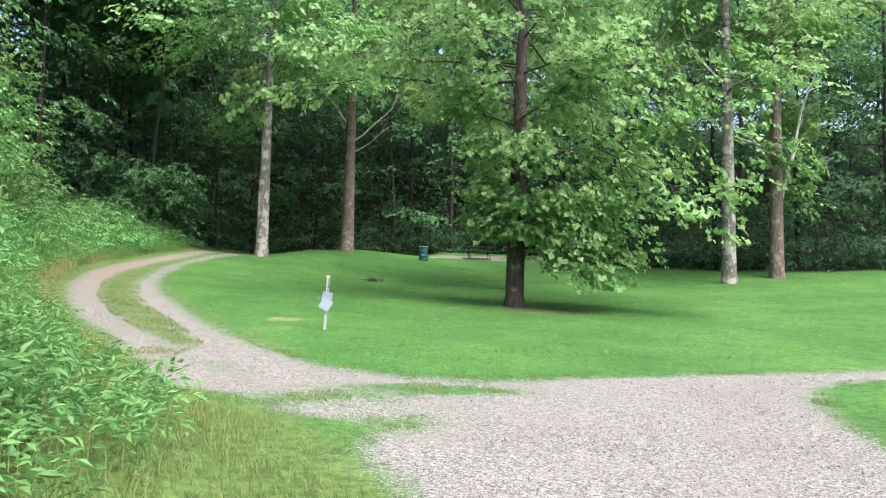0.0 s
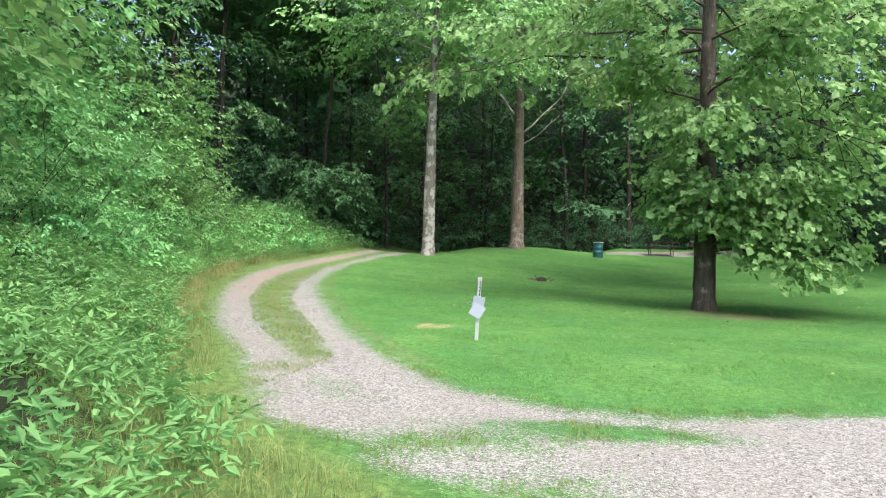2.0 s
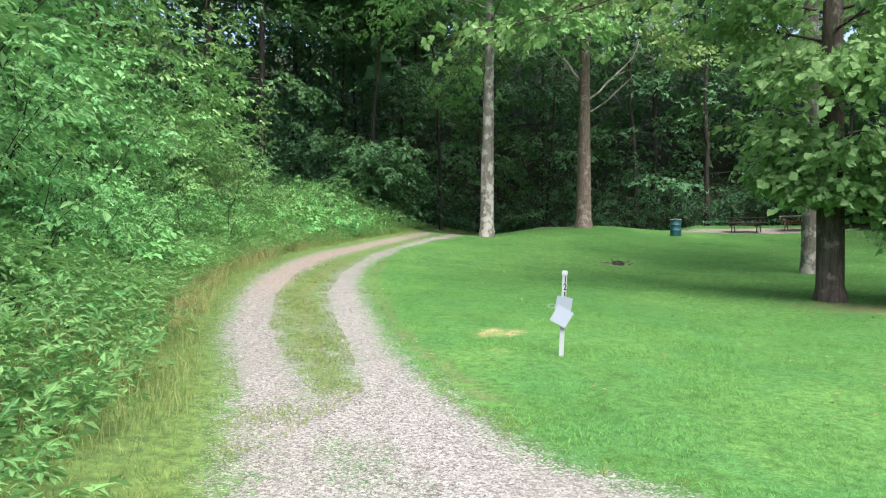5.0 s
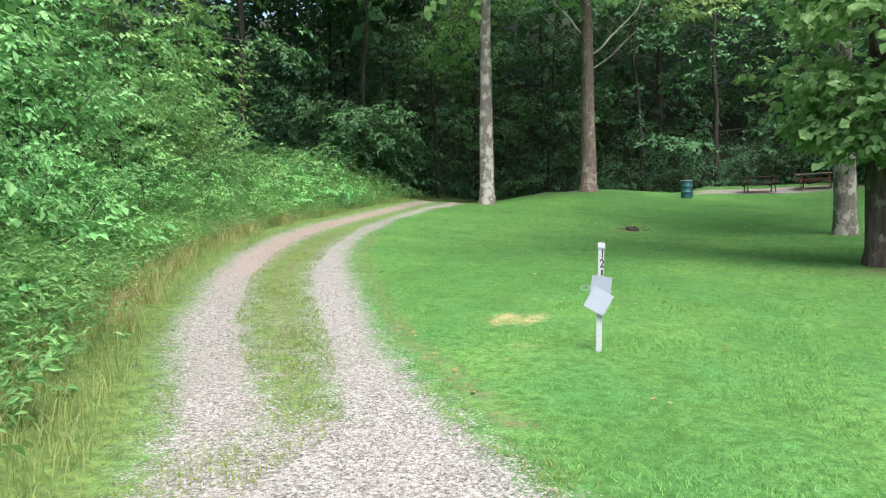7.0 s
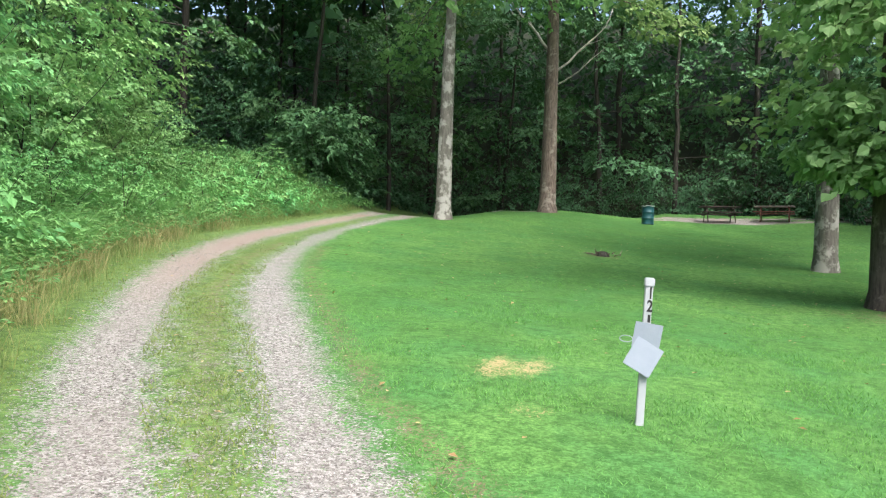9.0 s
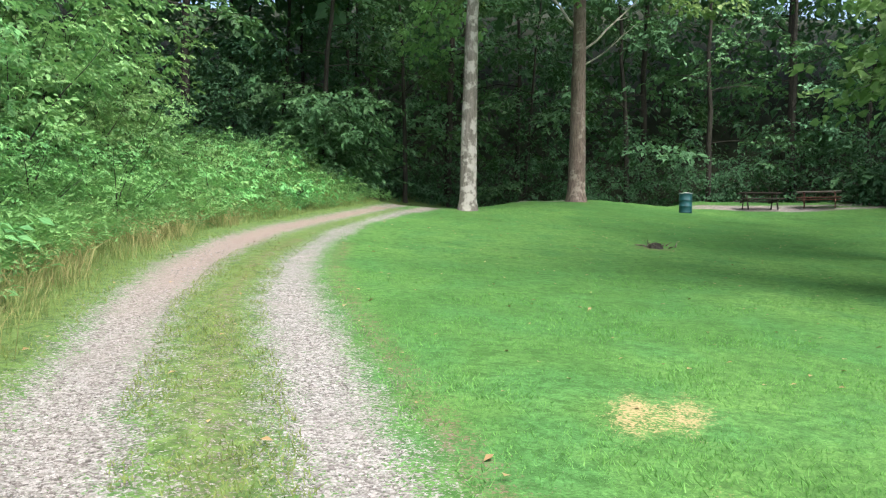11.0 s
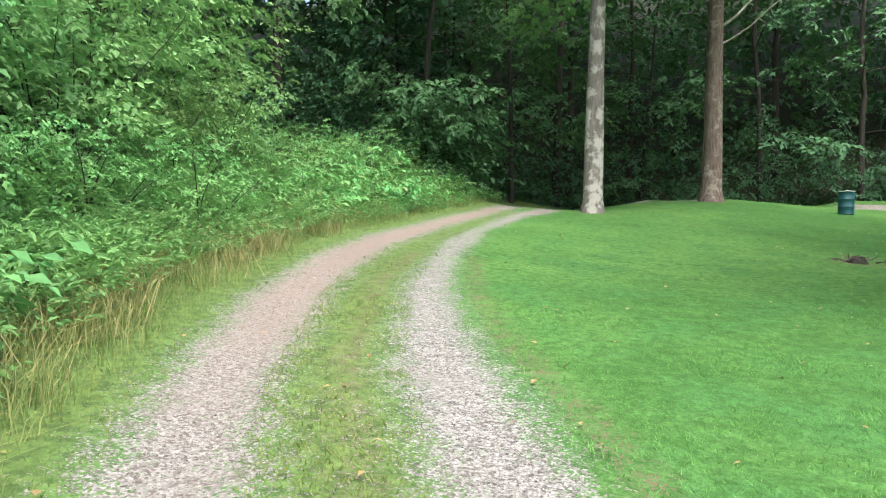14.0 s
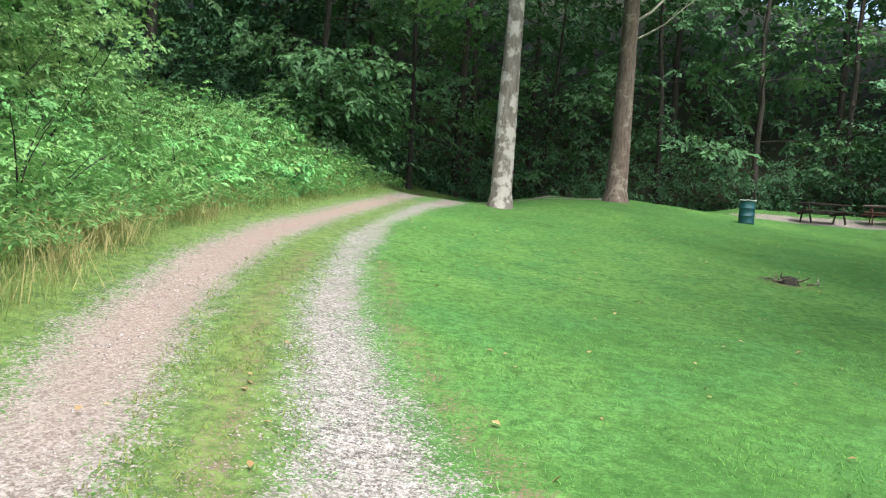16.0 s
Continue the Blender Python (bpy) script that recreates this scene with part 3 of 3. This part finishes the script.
plant_tree(tree_data(14, 18, 0.30, 7.4, 4.6, 7000, 0.22, BARK_PALE, SYCAMORE, 22, -0.1, bend=0.02, lobed=True, boughs=((3.6, (-0.9, -0.6, 0.1), 1.8), (5.0, (-0.6, -1, 0.2), 2.2))), spot(2.95, 30.5), "sturdy sycamore standing behind the leafy one")
plant_tree(tree_data(15, 20, 0.33, 6.5, 6.0, 11000, 0.26, BARK_PALE, SYCAMORE, 20, -0.2, bend=0.02,
    extra=(((-0.2, 0, 9.5), (-0.6, 0, 0.8), 3.4, 0.07),)), spot(13.3, 34.3), "tall pale sycamore at the edge of the lawn")
plant_tree(tree_data(16, 20, 0.33, 8.0, 5.4, 8000, 0.27, BARK_BROWN, SYCAMORE, 18, -0.08, bend=0.02,
    extra=(((0.2, 0, 3.8), (0.55, 0.1, 1.0), 6.5, 0.12), ((-0.2, 0, 5.5), (-0.5, 0, 0.8), 4.0, 0.07))), spot(16.2, 35.8), "tall brown tree with a long pale side limb")

# woods behind the lawn and along the bank
WOOD_LABEL = "dark green woodland tree at the edge of the lawn"
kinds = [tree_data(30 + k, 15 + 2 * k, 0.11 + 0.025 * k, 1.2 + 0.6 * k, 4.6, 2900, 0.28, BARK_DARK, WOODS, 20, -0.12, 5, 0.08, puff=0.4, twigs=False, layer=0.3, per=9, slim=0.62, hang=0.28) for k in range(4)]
first = []
places = [(12.2, 45.5), (15.5, 42.0), (19.2, 39.8), (23, 38), (27, 36), (30, 33), (17, 46), (22, 43.5)]
for row, (yy, gap) in enumerate(((51.5, 4.4), (56.0, 8.5))):
    for x in np.arange(-26 - 2 * row, 40 + 2 * row, gap):
        places.append((x + rng.normal(0, 1.0), yy + rng.normal(0, 0.9) + 0.02 * abs(x)))
for x, y in ((-13.5, 44), (-16.5, 41), (-18, 36.5), (-17.5, 31.5), (-19.5, 27), (-17.5, 22.5), (-16, 17.5), (-14, 13.5), (-12, 9.5), (-10.5, 5.5), (-21, 33), (-22, 39), (-20, 45), (-23, 24), (-21, 18), (-12.5, 48), (-18, 49)):
    places.append((x - (2.5 if y < 40 else 0) + rng.normal(0, 0.5), y + rng.normal(0, 0.5)))
for n_, (x, y) in enumerate(places):
    k = n_ % 4
    m = spot(x, y, 0.1, rng.uniform(0, 360)) @ Matrix.Diagonal((*(rng.uniform(0.85, 1.2),) * 3, 1))
    if n_ < 4:
        first.append(plant_tree(kinds[k], m, WOOD_LABEL, "woodland trees"))
    else:
        t = copy_thing(first[k], m)
        t.matrix_basis = m


# deep woods: leaves of the trees further in, up the hillsides
def deep_woods():
    n = 9000
    r = np.random.default_rng(5)
    around = r.uniform(0, 1, n)
    x = np.where(around < 0.72, r.uniform(-48, 62, n), np.where(around < 0.9, r.uniform(-34, -23, n), r.uniform(31, 44, n)))
    y = np.where(around < 0.72, r.uniform(57, 72, n), r.uniform(0, 60, n))
    up = r.uniform(0, 1, n) ** 0.9 * 21
    clump = np.array([noise.noise((a * 0.28, b * 0.28, c * 0.3)) for a, b, c in zip(x, y, up)])
    keep = clump > -0.22 - 0.4 * (up < 11)
    at = on_ground(x, y) + np.stack([0 * up, 0 * up, up], 1)
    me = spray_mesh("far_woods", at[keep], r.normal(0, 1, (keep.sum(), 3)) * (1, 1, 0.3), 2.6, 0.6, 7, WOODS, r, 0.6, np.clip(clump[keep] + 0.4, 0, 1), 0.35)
    tagged(new("far_woods", me), "dense dark foliage of the woods further in", "woods", kind="stuff")


deep_woods()


def canopy():
    """The closed crowns of the woods, seen from below and behind."""
    # leaf sheets added overhead to keep sky light out of the woods and bend
    n = 6800
    r = np.random.default_rng(15)
    side = r.random(n) < 0.35
    x = np.where(side, r.uniform(-38, -15.5, n), r.uniform(-42, 55, n))
    y = np.where(side, np.where(x > -19, r.uniform(35, 52, n), r.uniform(8, 52, n)), 51 + 30 * r.random(n))
    up = np.interp(x + 0 * y, [-30, 30], [15, 17]) + r.normal(0, 2.2, n)
    at = on_ground(x, y) + np.stack([0 * up, 0 * up, up], 1)
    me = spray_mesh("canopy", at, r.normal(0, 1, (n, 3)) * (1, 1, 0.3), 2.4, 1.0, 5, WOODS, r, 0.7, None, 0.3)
    tagged(new("canopy", me), "closed dark green canopy added over the woods to shade them", "woods", kind="stuff")


canopy()


# understorey at the foot of the woods
def understorey():
    n = 6200
    r = np.random.default_rng(6)
    line = np.array([(-20.5, 30), (-18.5, 37), (-15.5, 43.5), (-11, 49), (-4, 50.2), (6, 50.2), (10.5, 43), (15, 39.3), (19, 37), (26, 34.5)])
    run = np.concatenate([[0], np.cumsum(np.hypot(*np.diff(line, axis=0).T))])
    s = r.uniform(0, run[-1], n)
    deep = 0.4 + r.exponential(1.8, n)
    x, y = np.interp(s, run, line[:, 0]) - deep * np.interp(s, [12, 28], [0.9, 0]), np.interp(s, run, line[:, 1]) + deep * np.interp(s, [12, 28], [0.4, 1])
    clump = np.array([noise.noise((a * 0.4, b * 0.35, 9)) for a, b in zip(x, y)])
    up = r.random(n) ** 1.3 * (1.6 + 5.2 * np.clip(clump + 0.3, 0, 1))
    at = on_ground(x, y) + np.stack([0 * up, 0 * up, up + 0.1], 1)
    me = spray_mesh("undergrowth", at, r.normal(0, 1, (n, 3)) * (1, 1, 0.3) - (0, 0.7, 0), 1.0, 0.22, 8, WOODS_SHADED, r, 0.5, None, 0.3)
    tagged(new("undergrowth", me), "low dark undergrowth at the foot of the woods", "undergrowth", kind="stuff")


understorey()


# ---- the bank beside the track ----
def shrub_data(seed, tall, spread, leaves, leaf, foliage, stems=9, puff=0.3, per=8, hang=0.28):
    """A many-stemmed shrub: arching stems with leafy sprays."""
    r = np.random.default_rng(seed)
    paths, sprays = [], []
    for k in range(stems):
        turn, out = k * 2.4 + r.normal(0, 0.4), r.uniform(0.15, 1.0)
        p, q = limb(r, (0.1 * math.cos(turn), 0.1 * math.sin(turn), -0.15), (math.cos(turn) * out * spread / tall, math.sin(turn) * out * spread / tall, 1), tall * r.uniform(0.7, 1.1), 0.02, 7, -0.35)
        paths.append((p, q))
        for j in range(1, 8):
            for _ in range(2):
                d = r.normal(0, 1, 3) * (1, 1, 0.25)
                tp, tq = limb(r, p[j], d, spread * r.uniform(0.25, 0.6), 0.012, 3, -0.15)
                sprays += [tp[1], tp[2], tp[3]]
    s = np.array(sprays)
    pick = r.integers(0, len(s), leaves // per)
    at = s[pick] + r.normal(0, 1, (len(pick), 3)) * (puff, puff, puff * 0.4)
    at[:, 2] = np.maximum(at[:, 2], 0.12)
    tone = np.array([0.45 + 1.0 * noise.noise(p * (1.1, 1.1, 1.6) + seed) for p in at]) + r.normal(0, 0.14, len(pick))
    way = unit(at * (1, 1, 0)) + r.normal(0, 0.55, (len(pick), 3)) * (1, 1, 0.5) + (0, 0, 0.2)
    return mesh_of("stem", *tubes(paths, 3), BARK_DARK, smooth=True), spray_mesh("foliage", at, way, leaf * per * 0.4, leaf, per, foliage, r, 0.58, tone, hang)


def plant_shrub(data, at, label, group, name="shrub"):
    base = new(name)
    part("stem", data[0], base)
    part("foliage", data[1], base)
    base.matrix_basis = at
    return tagged(base, label, "shrub", group)


SHRUB_LABEL = "bright green leafy shrub on the bank beside the track"
shrubs = [shrub_data(50, 3.0, 1.6, 4200, 0.105, SHRUB, 9, 0.17), shrub_data(51, 4.8, 2.2, 3500, 0.175, SHRUB, 10, 0.17), shrub_data(52, 8.0, 2.9, 3400, 0.24, SHRUB, 12, 0.22), shrub_data(53, 1.7, 1.2, 2200, 0.078, WEED, 9, 0.15, 10), shrub_data(54, 0.95, 0.9, 640, 0.115, WEED, 7, 0.12, 7)]


def hedge_x(y):
    return float(np.interp(y, HEDGE[:, 1], HEDGE[:, 0]))


spots = []
for start, stop, gap, back, k in ((2.5, 36, 1.5, 0.2, 3), (3, 29, 2.4, 1.5, 0), (2.5, 31, 2.7, 3.0, 1), (2.0, 32, 3.0, 5.0, 2)):
    for y in np.arange(start, stop, gap):
        spots.append((hedge_x(y) - back + rng.normal(0, 0.45), y + rng.normal(0, 0.5), k))
for y in np.arange(11, 38.5, 0.8):
    spots.append((np.interp(y, LEFT_OUT[:, 1], LEFT_OUT[:, 0]) - rng.uniform(1.7, 3.2), y, 4))
    if y > 18:
        spots.append((np.interp(y, LEFT_OUT[:, 1], LEFT_OUT[:, 0]) - rng.uniform(3.2, 4.6), y + 0.3, 3))
    if y > 24:
        spots.append((np.interp(y, LEFT_OUT[:, 1], LEFT_OUT[:, 0]) - rng.uniform(2.6, 5.0), y, 4))
made = {}
for x, y, k in spots:
    m = spot(x, y, 0.05, rng.uniform(0, 360)) @ Matrix.Diagonal((*((rng.uniform(0.6, 1.4) if k < 3 else rng.uniform(0.5, 1.05) if k == 3 else rng.uniform(0.5, 1.5)),) * 3, 1))
    if k not in made:
        made[k] = plant_shrub(shrubs[k], m, SHRUB_LABEL, "shrubs along the bank")
    else:
        t = copy_thing(made[k], m)
        t.matrix_basis = m
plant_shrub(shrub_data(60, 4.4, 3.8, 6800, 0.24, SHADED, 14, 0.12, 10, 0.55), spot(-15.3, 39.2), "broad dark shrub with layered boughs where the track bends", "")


def bank_weeds():
    """Knee-high weeds and tall grass between the track and the shrubs."""
    r = np.random.default_rng(8)
    n = 6600
    y = r.uniform(1.5, 39.5, n)
    near = np.interp(y, LEFT_OUT[:, 1], LEFT_OUT[:, 0]) - np.interp(y, [2, 8, 11, 22, 30], [2.3, 1.3, 1.0, 0.9, 0.5])
    far = np.interp(y, HEDGE[:, 1], HEDGE[:, 0]) - np.interp(y, [20, 26, 32], [0.5, 1.5, 4.0])
    f = r.uniform(0, 1, n)
    x = near + (far - near) * f
    thick = np.array([noise.noise((a * 0.8, b * 0.8, 6)) + 0.5 * noise.noise((a * 2.3, b * 2.3, 1)) for a, b in zip(x, y)])
    tall = np.clip((0.34 + 0.85 * f**0.7) * r.uniform(0.75, 1.15, n) * (1 + 1.1 * thick) * np.interp(y, [7, 11], [0.7, 1.0]), 0.12, 1.6)
    top = on_ground(x, y) + r.normal(0, 0.06, (n, 3)) * (1, 1, 0)
    top[:, 2] += tall * 0.45
    way = r.normal(0, 0.55, (n, 3)) * (1, 1, 0.3) + (0.15, -0.1, 0.8)
    me = spray_mesh("weeds", top, way, 0.5, 0.105, 10, WEED, r, 0.36, np.clip(0.45 + 0.9 * thick + r.normal(0, 0.22, n), 0, 1), 0.35)
    tagged(new("weeds", me), "lush green weeds covering the bank", "weeds", kind="stuff")
    n = 20000
    y = 1.0 + 36.5 * r.random(n) ** 1.15
    off = 0.3 + r.gamma(2.0, 0.55, n)
    x = np.interp(y, LEFT_OUT[:, 1], LEFT_OUT[:, 0]) - off
    keep = off < 4
    x, y, off = x[keep], y[keep], off[keep]
    thick = np.array([noise.noise((a * 0.8, b * 0.8, 3)) for a, b in zip(x, y)])
    h = np.interp(y, [7, 12], [0.5, 1.0]) * np.clip(0.08 + 0.34 * off, 0.1, 0.75) * r.uniform(0.6, 1.2, len(x)) * (0.7 + 1.2 * thick)
    me = blade_mesh("tall_grass", on_ground(x, y, -0.02), np.maximum(h, 0.07), np.full(len(x), 0.008), TALL, r, 0.9, 2)
    tagged(new("tall_grass", me), "tall yellow-green grass edging the track", "grass", kind="stuff")


bank_weeds()


def dry_stalks():
    """Long dry grass stalks leaning out of the bank towards the track, in tufts."""
    r = np.random.default_rng(18)
    tufts = 85
    ty = 13.5 + 14 * r.random(tufts)
    tx = np.interp(ty, LEFT_OUT[:, 1], LEFT_OUT[:, 0]) - 0.5 - r.gamma(2.0, 0.3, tufts)
    k = np.repeat(np.arange(tufts), 26)
    x, y = tx[k] + r.normal(0, 0.13, len(k)), ty[k] + r.normal(0, 0.13, len(k))
    me = blade_mesh("dry_grass", on_ground(x, y, -0.02), r.uniform(0.25, 0.7, len(k)), np.full(len(k), 0.007), STALK, r, 1.5, 2)
    tagged(new("dry_grass", me), "straw-coloured long grass leaning over the verge", "grass", kind="stuff")


dry_stalks()


# ---- lawn grass, stones and fallen leaves ----
def lawn_grass():
    """Mown blades on the lawn, thinning out with distance, and ragged tufts between and beside the wheel tracks."""
    r = np.random.default_rng(9)
    n = 400000
    x, y = r.uniform(-12, 8, n), r.uniform(6, 27, n)
    g, tr, dry, bare, wood, strip = cover(x, y)
    edge = np.interp(y, LEFT_OUT[:, 1], LEFT_OUT[:, 0])
    right = np.interp(y, RIGHT_OUT[:, 1], RIGHT_OUT[:, 0])
    lump = np.array([noise.noise((a * 1.7, b * 1.7, 2)) + 0.6 * noise.noise((a * 5.3, b * 5.3, 7)) for a, b in zip(x, y)])
    thin = np.interp(np.hypot((x + 3.4) * 0.8, y - 14.5), [3.5, 6.5, 11], [1, 0.4, 0.08])
    mown = (strip < 0.2) & (x > right - 0.1) & (g < 0.3 + 0.3 * lump) & (dry < 0.3) & (bare < 0.75 * r.random(n) + 0.1) & (r.random(n) < thin)
    tuft = (strip > 0.15) & (lump > -0.35 + 0.5 * (g - 0.3)) & (r.random(n) < np.interp(y, [18, 26], [1, 0.1]))
    tuft |= (x < edge - 0.05 + 0.2 * lump) & (x > edge - 1.6) & (r.random(n) < 0.55)
    tuft |= (strip < 0.2) & (x > edge) & (g > 0.15) & (g < 0.55) & (lump > 0.1) & (y < 13)
    mown &= ~tuft
    for name, pick, material, low, high, label in (("lawn_grass", mown, BLADE, 0.018, 0.045, "short mown green grass blades"), ("track_grass", tuft, WORN, 0.015, 0.045, "olive grass growing between the wheel tracks")):
        a, b = x[pick], y[pick]
        tall = r.uniform(low, high, len(a)) * (1 + 0.5 * lump[pick])
        me = blade_mesh(name, on_ground(a, b, -0.012), np.maximum(tall, 0.015), r.uniform(0.006, 0.011, len(a)), material, r, 1.5)
        tagged(new(name, me), label, "grass", kind="stuff")


lawn_grass()


def gravel_stones():
    r = np.random.default_rng(10)
    n = 115000
    x, y = r.uniform(-12.5, 6.5, n), 3 + 21 * r.random(n) ** 1.25
    g, tr, dry, bare, wood, strip = cover(x, y)
    keep = g > 0.35 + 0.5 * r.random(n)
    x, y = x[keep], y[keep]
    n = len(x)
    size = np.clip(r.lognormal(-4.5, 0.38, n), 0.006, 0.03)
    shape = np.array([(1, 0, 0), (0, 1, 0), (-1, 0, 0), (0, -1, 0), (0, 0, 0.75), (0, 0, -0.6)])
    v = shape[None] * r.uniform(0.6, 1.25, (n, 6, 1)) + r.normal(0, 0.14, (n, 6, 3))
    turn = r.uniform(0, 6.28, n)[:, None]
    v = np.stack([v[..., 0] * np.cos(turn) - v[..., 1] * np.sin(turn), v[..., 0] * np.sin(turn) + v[..., 1] * np.cos(turn), v[..., 2]], -1)
    v = v * size[:, None, None] + on_ground(x, y, -0.033)[:, None]
    f = np.array([(0, 1, 4), (1, 2, 4), (2, 3, 4), (3, 0, 4)])
    faces = (np.arange(n)[:, None, None] * 6 + f[None]).reshape(-1, 3)
    tagged(new("gravel", mesh_of("gravel", v.reshape(-1, 3), faces, STONE)), "loose pale crushed limestone pebbles", "gravel", kind="stuff")


gravel_stones()


def fallen_leaves():
    r = np.random.default_rng(12)
    n = 900
    x, y = r.uniform(-11, 12, n), 12 + 26 * r.random(n)
    g, tr, dry, bare, wood, strip = cover(x, y)
    keep = (g < 0.4) | (r.random(n) < 0.12)
    at = on_ground(x[keep], y[keep], 0.025)
    me = leaf_mesh("fallen_leaves", at, 0.058, FALLEN, r, 6.0, 0.7, 0.1)
    tagged(new("fallen_leaves", me), "scattered dry fallen leaves on the lawn", "leaves", kind="stuff")


fallen_leaves()


# ---- things ----
def number_post():
    """A white square post with a cap, stacked figures and two cards tied to it."""
    base = new("marker_post")
    w = 0.06
    part("post", joined("post", [((0, 0, 0.5), (w, w, 1.2), None)], VINYL, 0.006), base)
    part("cap", joined("cap", [((0, 0, 1.105), (w + 0.016, w + 0.016, 0.07), None)], VINYL, 0.008), base, "white cap")
    for text, z in (("1", 0.985), ("2", 0.885)):
        f = bpy.data.curves.new("figure", "FONT")
        f.body, f.size, f.extrude, f.offset, f.align_x = text, 0.125, 0.001, 0.003, "CENTER"
        f.materials.append(BLACK)
        ob = part("figure", f, base, "black figure " + text)
        ob.matrix_basis = pose(0.012, -w / 2 - 0.002, z - 0.005, 90) @ Matrix.Diagonal((0.72, 1, 1, 1))
    part("mark", joined("mark", [((0.012, -w / 2 - 0.002, 0.825), (0.02, 0.003, 0.06), None)], BLACK), base, "small dark mark")
    bend = Euler((radians(4), radians(6), radians(4))).to_matrix().to_4x4()
    part("upper_card", joined("upper_card", [((0.008, -w / 2 - 0.012, 0.69), (0.21, 0.006, 0.2), bend)], PAPER, 0.002), base, "creased white card")
    tilt = Euler((radians(-6), radians(28), radians(6))).to_matrix().to_4x4()
    part("lower_card", joined("lower_card", [((-0.012, -w / 2 - 0.024, 0.53), (0.23, 0.006, 0.24), tilt)], PAPER, 0.002), base, "tilted bluish-white card")
    loop = [(-0.10 - 0.05 * (1 - math.cos(k)), -0.055, 0.66 + 0.025 * math.sin(k)) for k in np.linspace(0, 2 * math.pi, 17)]
    part("string", mesh_of("string", *tubes([(loop, np.full(17, 0.004))], 5), PAPER), base, "white loop of string")
    base.matrix_basis = spot(-2.29, 14.6, 0.0, 5) @ pose(0, 0, 0, 0, 2.4, 0) @ Matrix.Scale(0.94, 4)
    tagged(base, "white marker post numbered 12 with cards tied on", "post")


number_post()


def drum_bin():
    base = new("litter_bin")
    prof = [(0.0, 0.02), (0.275, 0.0), (0.29, 0.015), (0.285, 0.03), (0.285, 0.28), (0.297, 0.295), (0.285, 0.31), (0.285, 0.57), (0.297, 0.585), (0.285, 0.6), (0.285, 0.86), (0.295, 0.875), (0.285, 0.89), (0.265, 0.87), (0.265, 0.6), (0, 0.6)]
    k = np.linspace(0, 2 * np.pi, 28, endpoint=False)
    v = np.array([(r_ * math.cos(a_), r_ * math.sin(a_), z) for r_, z in prof for a_ in k])
    f = [(j * 28 + s, j * 28 + (s + 1) % 28, (j + 1) * 28 + (s + 1) % 28, (j + 1) * 28 + s) for j in range(len(prof) - 1) for s in range(28)]
    part("drum", mesh_of("drum", v, f, DRUM, smooth=True), base)
    rim = [(0.291 * math.cos(a_), 0.291 * math.sin(a_), 0.885 - 0.01 * math.sin(5 * a_)) for a_ in np.linspace(0, 2 * np.pi, 40)]
    part("liner", mesh_of("liner", *tubes([(rim, np.full(40, 0.017))], 6), LINER, smooth=True), base, "pale liner folded over the rim")
    base.matrix_basis = spot(-1.15, 43.2, 0.01) @ Matrix.Scale(0.92, 4)
    tagged(base, "teal steel drum litter bin on the grass", "litter bin")


drum_bin()


def picnic_table(at, top_mat, frame_mat, label):
    base = new("picnic_table")
    for k in range(5):
        part("plank", joined("plank", [((0, -0.3 + 0.15 * k, 0.74), (1.8, 0.138, 0.04), None)], top_mat, 0.005), base)
    for side in (-1, 1):
        for k in range(2):
            part("seat_plank", joined("seat_plank", [((0, side * (0.66 + 0.15 * k), 0.44), (1.8, 0.138, 0.04), None)], frame_mat, 0.005), base)
    for x in (-0.62, 0.62):
        bars = [((x, 0, 0.70), (0.04, 0.7, 0.09), None), ((x, 0, 0.38), (0.04, 1.6, 0.09), None)]
        for side in (-1, 1):
            bars.append(((x + 0.04, side * 0.42, 0.34), (0.04, 0.09, 0.80), Matrix.Rotation(side * radians(28), 4, "X")))
        part("trestle", joined("trestle", bars, frame_mat, 0.004), base)
    base.matrix_basis = at
    tagged(base, label, "picnic table", "picnic tables by the woods")


picnic_table(spot(2.25, 46.6, 0.0, 4), TABLE_DARK, TABLE_DARK, "dark weathered wooden picnic table on gravel")
picnic_table(spot(4.9, 47.4, 0.0, -14), TABLE_PALE, TABLE_RED, "red-brown wooden picnic table with a pale top")


def stick_heap():
    r = np.random.default_rng(14)
    paths = []
    for _ in range(26):
        turn = r.uniform(0, 6.28)
        p = np.array((r.normal(0, 0.25), r.normal(0, 0.16), r.uniform(0.0, 0.1)))
        paths.append(limb(r, p, (math.cos(turn), math.sin(turn), r.uniform(-0.1, 0.7)), r.uniform(0.2, 0.5), r.uniform(0.012, 0.03), 4))
    base = new("stump_remains")
    part("sticks", mesh_of("sticks", *tubes(paths, 5), BARK_BROWN, smooth=True), base)
    hs = [(0, 0, -0.05), (0, 0, 0.08), (0.01, 0, 0.16), (0.01, 0.01, 0.19)]
    part("stump", mesh_of("stump", *tubes([(hs, [0.28, 0.2, 0.16, 0.03])], 11), BARK_DARK), base)
    base.matrix_basis = spot(-2.85, 30.4) @ Matrix.Scale(0.8, 4)
    tagged(base, "rotten brown stump with broken sticks on the lawn", "stump")


stick_heap()
